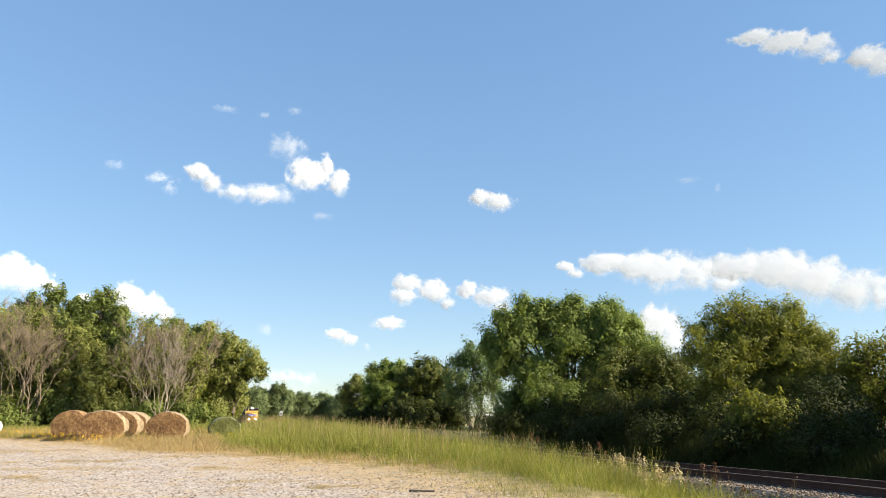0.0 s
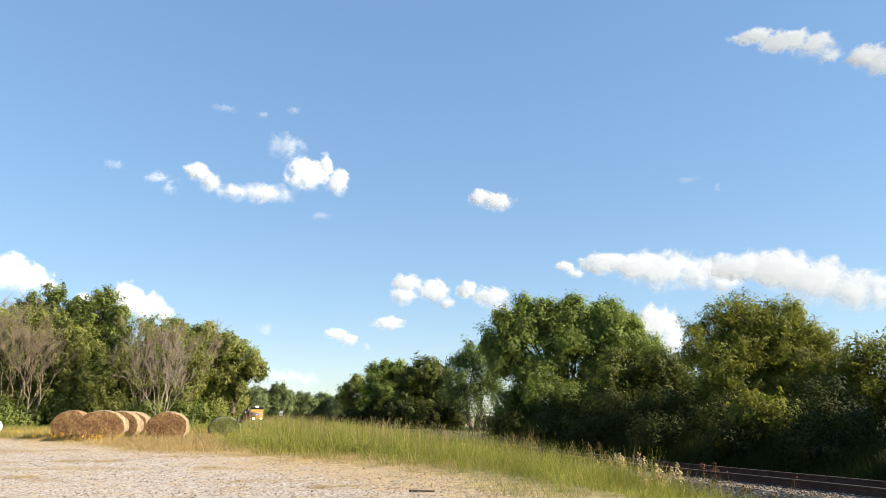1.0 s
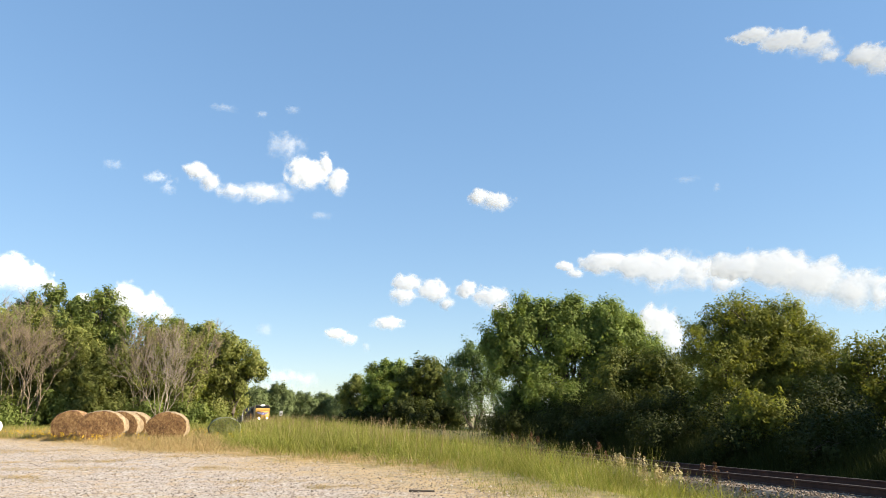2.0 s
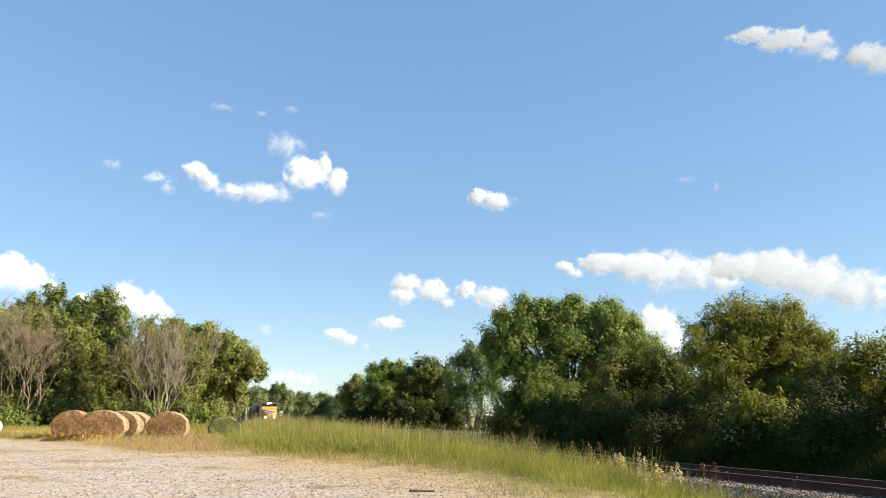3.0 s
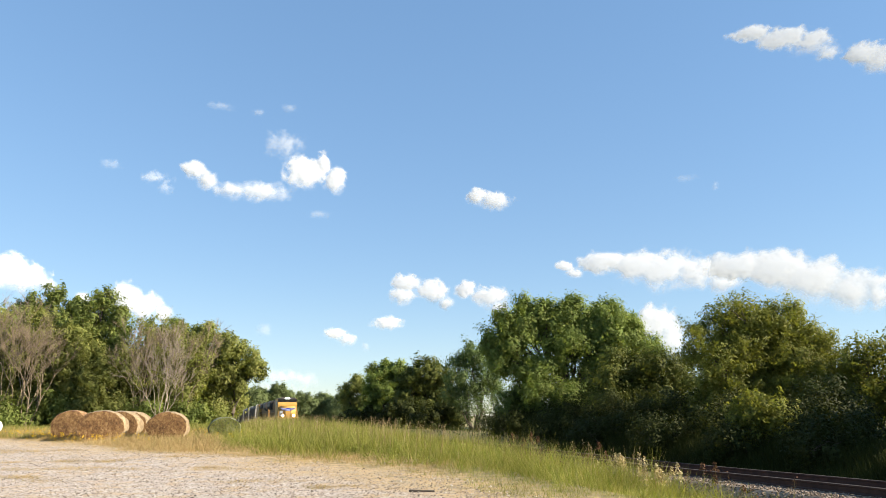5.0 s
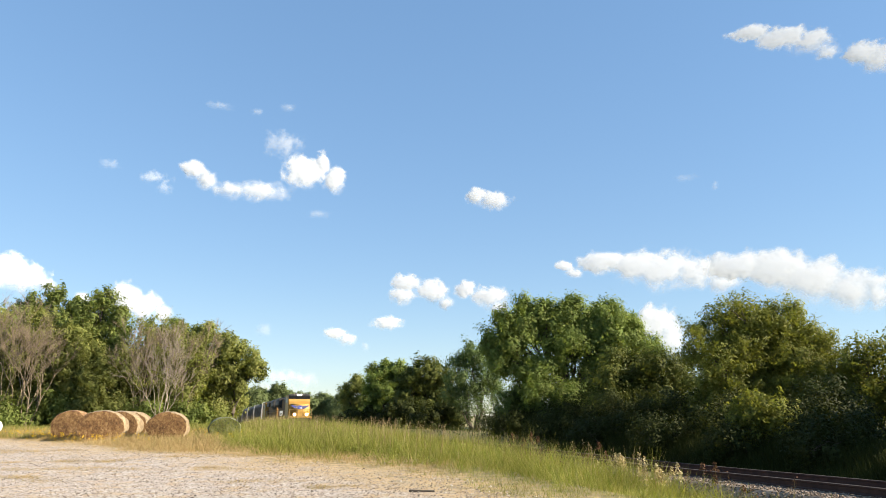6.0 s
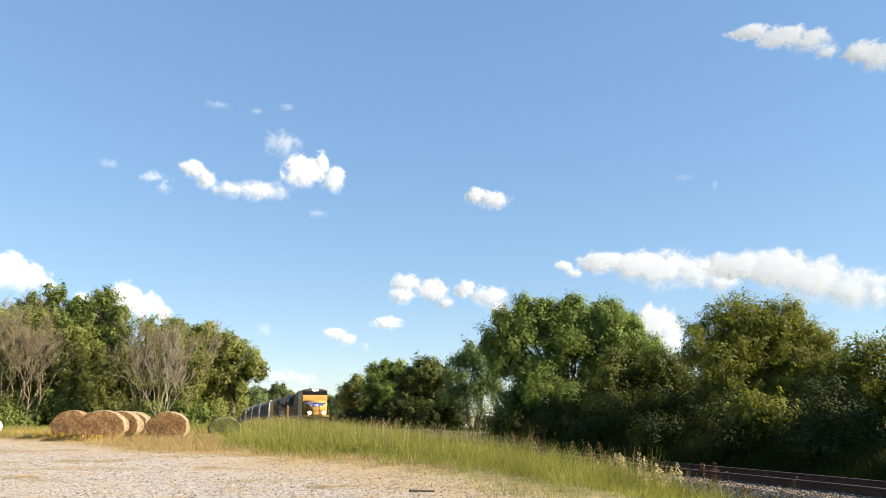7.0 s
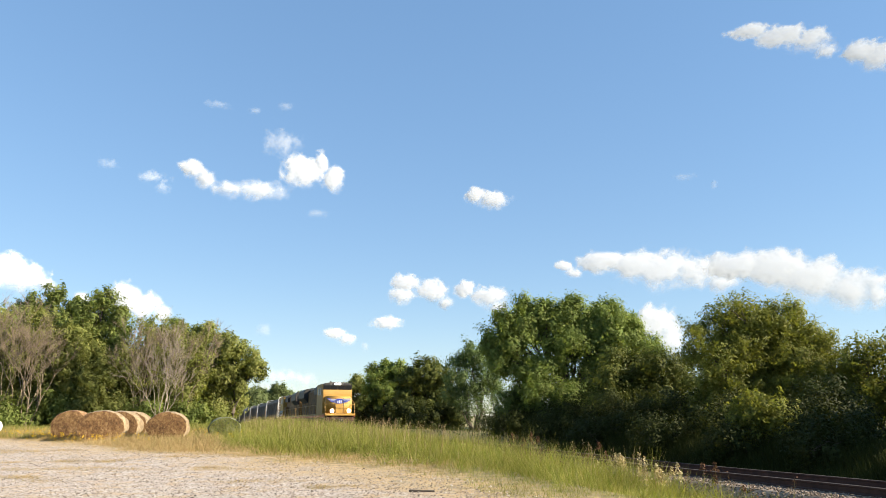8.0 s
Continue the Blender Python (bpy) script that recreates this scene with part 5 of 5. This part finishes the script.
h = (0.16 + 0.7 * tall * (0.4 + 0.6 * sm((y - 14) / 7))) * (0.45 + 0.95 * own ** 1.3) * rng.uniform(0.7, 1.2, len(x)) * (1 - 0.35 * rr) * (0.95 + 0.25 * np.exp(-((d + 3.6) / 1.3) ** 2) * sm((y - 18) / 5)) * (1 - 0.45 * left_dry) * (1 + 0.2 * wave(x, y, 1.1) + 0.15 * wave(x, y, 0.27, 0.8))
stuff("tall_grass", blades(x, y, h, np.clip(0.006 + y * 0.00024, 0.009, 0.022), 0.15 + 1.15 * rr * rng.uniform(0.4, 1.3, len(x)), rng, way + rng.normal(size=len(x)) * 0.5), M_GRASS, "tall green meadow grass on the bank by the track", "grass")

# broad-leaved weeds growing through the grass
x, y = scatter(2600, -20, 9.0, 23, 80, rng, 1.2)
out, d = -lot(x, y), off_line(x, y)
keep = (out > 1.8) & (d < -2.6) & (x > -0.27 * y) & (wave(x, y, 2.3, 1.2) + 0.6 * wave(x, y, 0.9, 0.5) > 0.0)
x, y = x[keep], y[keep]
hh = rng.uniform(0.25, 0.75, len(x)) * (0.55 + 0.45 * sm((y - 15) / 8))
f = rng.uniform(0.15, 1, (len(x), 34))
off = rng.normal(size=(len(x), 34, 3)) * np.array([1, 1, 0.5]) * (0.17 * (1.15 - 0.6 * f))[..., None]
c = (np.stack([x, y, ground_z(x, y)], -1)[:, None] + off + np.array([0, 0, 1.0]) * (f * hh[:, None])[..., None]).reshape(-1, 3)
stuff("leafy_weeds", facets(c, off.reshape(-1, 3) * 4 + rng.normal(size=c.shape) * 0.6 + np.array([0, 0, 0.6]), rng.uniform(0.015, 0.035, len(c)), rng), M_WEED, "leafy green weeds growing through the tall grass", "weeds")

# broader bright blades standing out of the bank
x, y = scatter(60000, -20, 9.0, 13, 70, rng, 1.4)
out, d = -lot(x, y), off_line(x, y)
keep = (out > 1.6) & (d < -2.4) & (x > -0.26 * y) & (wave(x, y, 1.3, 2.2) + wave(x, y, 0.5, 0.3) > 0.1)
x, y, out = x[keep], y[keep], out[keep]
h = (0.35 + 0.6 * sm((out - 1.4) / 3)) * (0.6 + 0.4 * sm((y - 14) / 7)) * rng.uniform(0.6, 1.2, len(x))
stuff("grass_blades", blades(x, y, h, np.clip(0.012 + y * 0.0004, 0.014, 0.032), rng.uniform(0.2, 1.1, len(x)), rng), M_BLADE, "bright yellow-green grass blades leaning out of the bank", "grass")

# dry tan grass along the lot's edge and round the bales
x, y = scatter(520000, -48, 4, 12, 56, rng, 1.2)
out = -lot(x, y)
band = (0.35 + 0.65 * sm((y - 17) / 6)) * 1.2 * np.exp(-((out - 0.3 - 1.0 * sm((y - 20) / 8)) / (1.1 + 2.1 * sm((y - 18) / 9))) ** 2) * (0.65 + 0.5 * wave(x, y, 1.1, 0.7)) + 0.3 * (out < 0) * (wave(x, y, 1.6, 3.3) * wave(x, y, 3.1, 1.3) > 0.3) + 0.7 * (x < -0.25 * y) * (out > -0.5) * (y > 30)
keep = (rng.uniform(size=len(x)) < band) & (off_line(x, y) < -3) & (x > -0.66 * y - 2)
x, y, out = x[keep], y[keep], out[keep]
h = (0.05 + 0.34 * sm((out + 0.2) / 3.4) * (0.5 + 0.6 * (x < -0.3 * y))) * rng.uniform(0.5, 1.4, len(x))
stuff("dry_grass", blades(x, y, h, np.clip(0.005 + y * 0.0003, 0.008, 0.02), rng.uniform(0.2, 1.5, len(x)), rng), M_GRASS_DRY, "short dry tan grass along the gravel edge", "grass")

# green growth behind the bales
x, y = scatter(80000, -50, -8, 40, 66, rng)
keep = (x > -0.68 * y - 2) & (lot(x, y) < -1)
x, y = x[keep], y[keep]
h = (0.35 + 0.3 * wave(x, y, 3.0, 2.0) * 0.5 + 0.25) * rng.uniform(0.5, 1.2, len(x)) * (0.6 + 0.4 * sm((y - 44) / 8))
stuff("meadow_grass", blades(x, y, h, 0.03, rng.uniform(0.1, 0.6, len(x)), rng), M_GRASS, "rough green meadow grass behind the hay bales", "grass")

# growth past the track, its shade put into the leaf colour
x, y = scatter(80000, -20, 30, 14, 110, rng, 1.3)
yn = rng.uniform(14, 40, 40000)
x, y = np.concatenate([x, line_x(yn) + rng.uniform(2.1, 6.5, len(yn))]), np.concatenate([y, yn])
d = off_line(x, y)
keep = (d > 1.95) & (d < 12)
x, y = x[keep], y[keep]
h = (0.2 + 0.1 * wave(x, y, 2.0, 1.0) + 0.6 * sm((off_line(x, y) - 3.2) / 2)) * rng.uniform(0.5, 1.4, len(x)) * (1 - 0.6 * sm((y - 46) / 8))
stuff("verge_grass", blades(x, y, h, 0.03, rng.uniform(0.1, 0.6, len(x)), rng), M_LEAF_SHADED, "dark green weeds beside the track, shade in their colour", "grass")
# far field round the line
x, y = scatter(30000, -90, -8, 88, 240, rng)
d = off_line(x, y)
keep = (np.abs(d) > 3.3) & (x > -0.5 * y)
x, y = x[keep], y[keep]
stuff("field_grass", blades(x, y, 0.5 * rng.uniform(0.5, 1.3, len(x)), 0.09, rng.uniform(0.1, 0.5, len(x)), rng), M_GRASS, "rough green grass along the distant line", "grass")


def plumes(x, y, h, head, rng, width=0.012, flakes=26, spread=0.035, coarse=1.0):
    """Stalk and seed head of standing grasses: stalk corners, head corners."""
    st = blades(x, y, h, np.full(len(x), width), rng.uniform(0.02, 0.2, len(x)), np.random.default_rng(3))
    tops = st.reshape(-1, 4, 3)[:, 2]
    mids = st.reshape(-1, 4, 3)[:, 0]
    dr = tops - mids
    dr /= np.linalg.norm(dr, axis=1)[:, None]
    f = rng.uniform(-1, 0.15, (len(x), flakes))
    c = tops[:, None] + dr[:, None] * (f * head)[..., None] + rng.normal(size=(len(x), flakes, 3)) * (spread * (0.35 + np.abs(f)))[..., None] * np.array([1, 1, 0.6])
    c = c.reshape(-1, 3)
    return st, facets(c, rng.normal(size=c.shape), coarse * rng.uniform(0.008, 0.021, len(c)), rng)


# pale seed heads standing over the bank
x, y = scatter(6000, -20, 6, 18, 80, rng, 1.0)
keep = (-lot(x, y) > 3.5) & (off_line(x, y) < -2.6) & (off_line(x, y) > -14) & (x > -0.27 * y) & (wave(x, y, 3.0, 0.4) > -0.25)
x, y = x[keep], y[keep]
st, hd = plumes(x, y, rng.uniform(0.7, 1.25, len(x)), 0.26, rng, 0.018, 12, 0.04)
stuff("seed_stalks", st, M_STRAW, "thin straw stalks over the green grass", "grass")
stuff("seed_heads", hd, M_STRAW, "pale dry seed heads over the green grass", "grass", 4)
# rust-brown heads along the ballast edge
x, y = scatter(1100, -8, 9.5, 15, 50, rng, 1.0)
dd = off_line(x, y)
keep = (dd < -2.4) & (dd > -5.2) & (wave(x, y, 1.6, 0.9) > 0.15)
x, y = x[keep], y[keep]
st, hd = plumes(x, y, rng.uniform(0.45, 0.95, len(x)), 0.25, rng, 0.012, 24, 0.04)
stuff("weed_stalks", st, M_STRAW, "thin dry weed stalks beside the ballast", "weeds")
stuff("weed_heads", hd, M_SEED_DARK, "rust-brown weed seed heads beside the ballast", "weeds", 4)

# yellow flowers round the bales
x, y = scatter(1700, -36, -9, 34, 46, rng)
keep = (-lot(x, y) > -0.3) & (x > -0.64 * y) & (wave(x, y, 2.0, 0.2) > -0.2) & ((x < -13) | (rng.uniform(size=len(x)) < 0.3))
x, y = x[keep], y[keep]
z = ground_z(x, y) + rng.uniform(0.15, 0.45, len(x))
c = np.repeat(np.stack([x, y, z], -1), 3, 0) + rng.normal(size=(len(x) * 3, 3)) * 0.03
stuff("yellow_flowers", facets(c, rng.normal(size=c.shape) + np.array([0, -0.4, 0.6]), rng.uniform(0.02, 0.042, len(c)), rng), M_FLOWER, "small yellow wild flowers in the dry grass", "flowers", 4)


def chips(x, y, z, size, rng):
    """Rough stones of eight facets; returns triangle corners."""
    n = len(x)
    axes = rng.normal(size=(n, 3))
    c = np.stack([x, y, z], -1)
    e = np.eye(3)
    ang = rng.uniform(0, 2 * math.pi, n)
    ca, sa = np.cos(ang), np.sin(ang)
    u = np.stack([ca, sa, axes[:, 0] * 0.25], -1) * (size * rng.uniform(0.7, 1.4, n))[:, None]
    v = np.stack([-sa, ca, axes[:, 1] * 0.25], -1) * (size * rng.uniform(0.6, 1.1, n))[:, None]
    w_ = np.stack([axes[:, 2] * 0.2, axes[:, 0] * 0.2, np.ones(n)], -1) * (size * rng.uniform(0.4, 0.9, n))[:, None]
    t = []
    for a_, b_ in ((u, v), (v, -u), (-u, -v), (-v, u)):
        t += [c + a_, c + b_, c + w_, c + b_, c + a_, c - w_]
    return np.stack(t, 1).reshape(-1, 3)


def stones(name, x, y, z, size, rng, mat, label, category):
    v = chips(x, y, z, size, rng).reshape(-1, 8, 3, 3)
    # shared corners keep every stone one island
    pts = np.stack([v[:, 0, 0], v[:, 0, 1], v[:, 2, 1], v[:, 4, 1], v[:, 0, 2], v[:, 1, 2]], 1).reshape(-1, 3)
    base = np.arange(len(v))[:, None, None] * 6
    tri = np.array([(0, 1, 4), (1, 2, 4), (2, 3, 4), (3, 0, 4), (1, 0, 5), (2, 1, 5), (3, 2, 5), (0, 3, 5)])[None] + base
    me = mesh_from(name, pts.tolist(), tri.reshape(-1, 3).tolist(), mat)
    return tagged(new(name, me), label, category, kind="stuff")


x, y = scatter(125000, -32, 3, 12.5, 44, rng, 1.7)
keep = (lot(x, y) > -0.8 + rng.uniform(-0.6, 0.6, len(x))) & (np.abs(x) < 0.66 * y + 1) & ((wave(x, y, 1.7, 1.1) > -0.75) | (rng.uniform(size=len(x)) < 0.6))
x, y = x[keep], y[keep]
stones("gravel", x, y, ground_z(x, y) + 0.004, rng.gamma(2.6, 0.0038, len(x)) + 0.005, rng, M_STONE, "loose pale limestone gravel of the lot", "gravel")

y = rng.uniform(12, 32, 14000)
a_ = rng.uniform(-3.2, 2.0, len(y))
top = rail_z(y) - 0.195 - np.maximum(0, np.abs(a_) - 1.75) * 0.458
stones("ballast_stones", line_x(y) - UY * a_, y + UX * a_, top + 0.005, rng.uniform(0.02, 0.045, len(y)), rng, M_BALLAST, "crushed grey ballast stones along the track", "ballast")

# ---------------------------------------------------------------- small things
def sign_post():
    x, y = -20.2, 92.0
    root = new("track_marker")
    root.location = (x, y, float(ground_z(x, y)) - 0.1)
    high = 2.1 - root.location.z
    tagged(root, "small white marker plate on a post by the track", "marker")
    part("post", boxes((-0.04, 0.04, -0.03, 0.03, 0, high - 0.1), bevel=0.01), M_BLACK, root)
    plate = part("plate", boxes((-0.18, 0.18, -0.055, -0.035, high - 0.6, high), bevel=0.01), M_WHITE, root, "white painted plate")
    part("dark_bar", boxes((-0.08, 0.08, -0.062, -0.05, high - 0.48, high - 0.3), bevel=0), M_BLACK, plate, "small dark bar")


sign_post()


def tank():
    x, y = -25.74, 41.5
    root = new("storage_tank")
    root.location = (x, y, float(ground_z(x, y)))
    tagged(root, "white painted steel tank with rounded ends on legs", "tank")
    bm = bmesh.new()
    bmesh.ops.create_uvsphere(bm, u_segments=24, v_segments=16, radius=0.35)
    for v in bm.verts:
        v.co = (v.co.x * 0.8 + (0.7 if v.co.x > 0 else -0.7), v.co.y, v.co.z + 0.62)
    part("shell", bm, M_WHITE, root, "", True)
    for s in (-0.5, 0.5):
        part("leg", boxes((s - 0.06, s + 0.06, -0.25, 0.25, 0, 0.4), bevel=0.01), M_GREY, root)


tank()


def board(x, y, ln, turn):
    ob = new("broken_board", None)
    ob.matrix_basis = pose(x, y, float(ground_z(x, y)), 0, 0, turn)
    tagged(ob, "dark weathered broken board lying on gravel", "board")
    bm = boxes((-ln / 2, ln / 2, -0.05, 0.05, 0.0, 0.045), bevel=0.01)
    for v in bm.verts:
        if v.co.x > 0:
            v.co.y *= 0.6
            v.co.z *= 0.8
    part("plank", bm, M_TIE, ob)


board(-0.45, 16.0, 0.55, -8)


def weed_clump(name, label, x, y, h, n, head_mat, seed, wide=0.25, head=0.2):
    """A clump of dry stalks with ragged heads, rooted at one place."""
    r = np.random.default_rng(seed)
    px, py = x + r.normal(size=n) * wide * 0.5, y + r.normal(size=n) * wide * 0.5
    st, hd = plumes(px, py, h * r.uniform(0.6, 1.1, n), head, r, 0.02, 80, 0.05, 1.5)
    z = float(ground_z(x, y))
    root = new(name)
    root.location = (x, y, z)
    tagged(root, label, "weed", "dry weeds by the track")
    for nm, v, mt in (("stalk", st, M_STRAW), ("seed_head", hd, head_mat)):
        ob = new(nm, quads_mesh(nm, v - np.array([x, y, z]), mt))
        ob.parent = root
        tagged(ob, kind="stuff")


weed_clump("dry_weed", "pale dried weed clump at the ballast edge", 5.05, 22.0, 0.75, 12, M_STRAW_PALE, 1, 0.7)
weed_clump("dry_weed", "pale dried weed clump at the ballast edge", 5.7, 19.4, 0.72, 10, M_STRAW_PALE, 2, 0.5)
weed_clump("mullein_stalk", "single tall pale flower stalk by the track", 5.0, 18.6, 1.1, 3, M_STRAW_PALE, 3, 0.04, 0.6)
weed_clump("rusty_weed", "tall thin weed with rust-brown seed head", 6.55, 18.4, 0.85, 3, M_SEED_DARK, 4, 0.25)
weed_clump("rusty_weed", "tall thin weed with rust-brown seed head", 7.1, 17.3, 0.6, 3, M_SEED_DARK, 5, 0.3)
weed_clump("rusty_weed", "tall thin weed with rust-brown seed head", 4.9, 23.2, 1.2, 3, M_SEED_DARK, 6, 0.2)
weed_clump("rusty_weed", "rust-brown weeds at the grass edge", 3.3, 28.0, 1.15, 8, M_SEED_DARK, 7, 1.0)

# matted straw on the gravel
spots = ((-10.3, 18.6, 1.7, 0.45), (-10.8, 21.5, 1.5, 0.5), (-4.6, 18.6, 0.8, 0.4), (-8.0, 27.5, 2.2, 0.8), (-17.5, 31.0, 2.6, 0.7), (-12.0, 24.5, 1.6, 0.6), (-6.4, 21.8, 1.4, 0.5), (-2.6, 17.2, 1.2, 0.4))
x, y = [], []
for sx_, sy_, wx_, wy_ in spots:
    for _ in range(14):
        k = int(170 * wx_ * wy_ * rng.uniform(0.3, 1.8))
        cx_, cy_ = sx_ + rng.normal() * wx_ * 0.6, sy_ + rng.normal() * wy_ * 0.8
        x.append(cx_ + rng.normal(size=k) * wx_ * 0.16)
        y.append(cy_ + rng.normal(size=k) * wy_ * 0.3)
x, y = np.concatenate(x), np.concatenate(y)
stuff("matted_straw", blades(x, y, rng.uniform(0.03, 0.13, len(x)), np.full(len(x), 0.011), rng.uniform(1.0, 2.4, len(x)), rng), M_GRASS_DRY, "flattened dry straw matted on the gravel", "straw")


# ---------------------------------------------------------------- what moves
def motions():
    for ob, rows in drifting:
        walk(ob, rows)
    times = [k * 0.5 for k in range(17)]
    spin = [(k / FPS, k / FPS) for k in range(int(8 * FPS) + 1)]
    for ob, wheels, behind in vehicles:
        turned = pose(0, 0, 0, 0, 0, 180 if ob is trail else 0)
        walk(ob, [(t, on_track(NOSE_Y + behind / STEP - SPEED * t) @ turned) for t in times])
        for wset in wheels:
            axle_ob, (wy, r) = wset if isinstance(wset, tuple) else (wset, (wset.location.y, 0.5))
            walk(axle_ob, [(t, pose(0, wy, r, math.degrees((SPEED if ob is trail else -SPEED) * STEP * t / r), 0, 0)) for t, _ in spin])


motions()
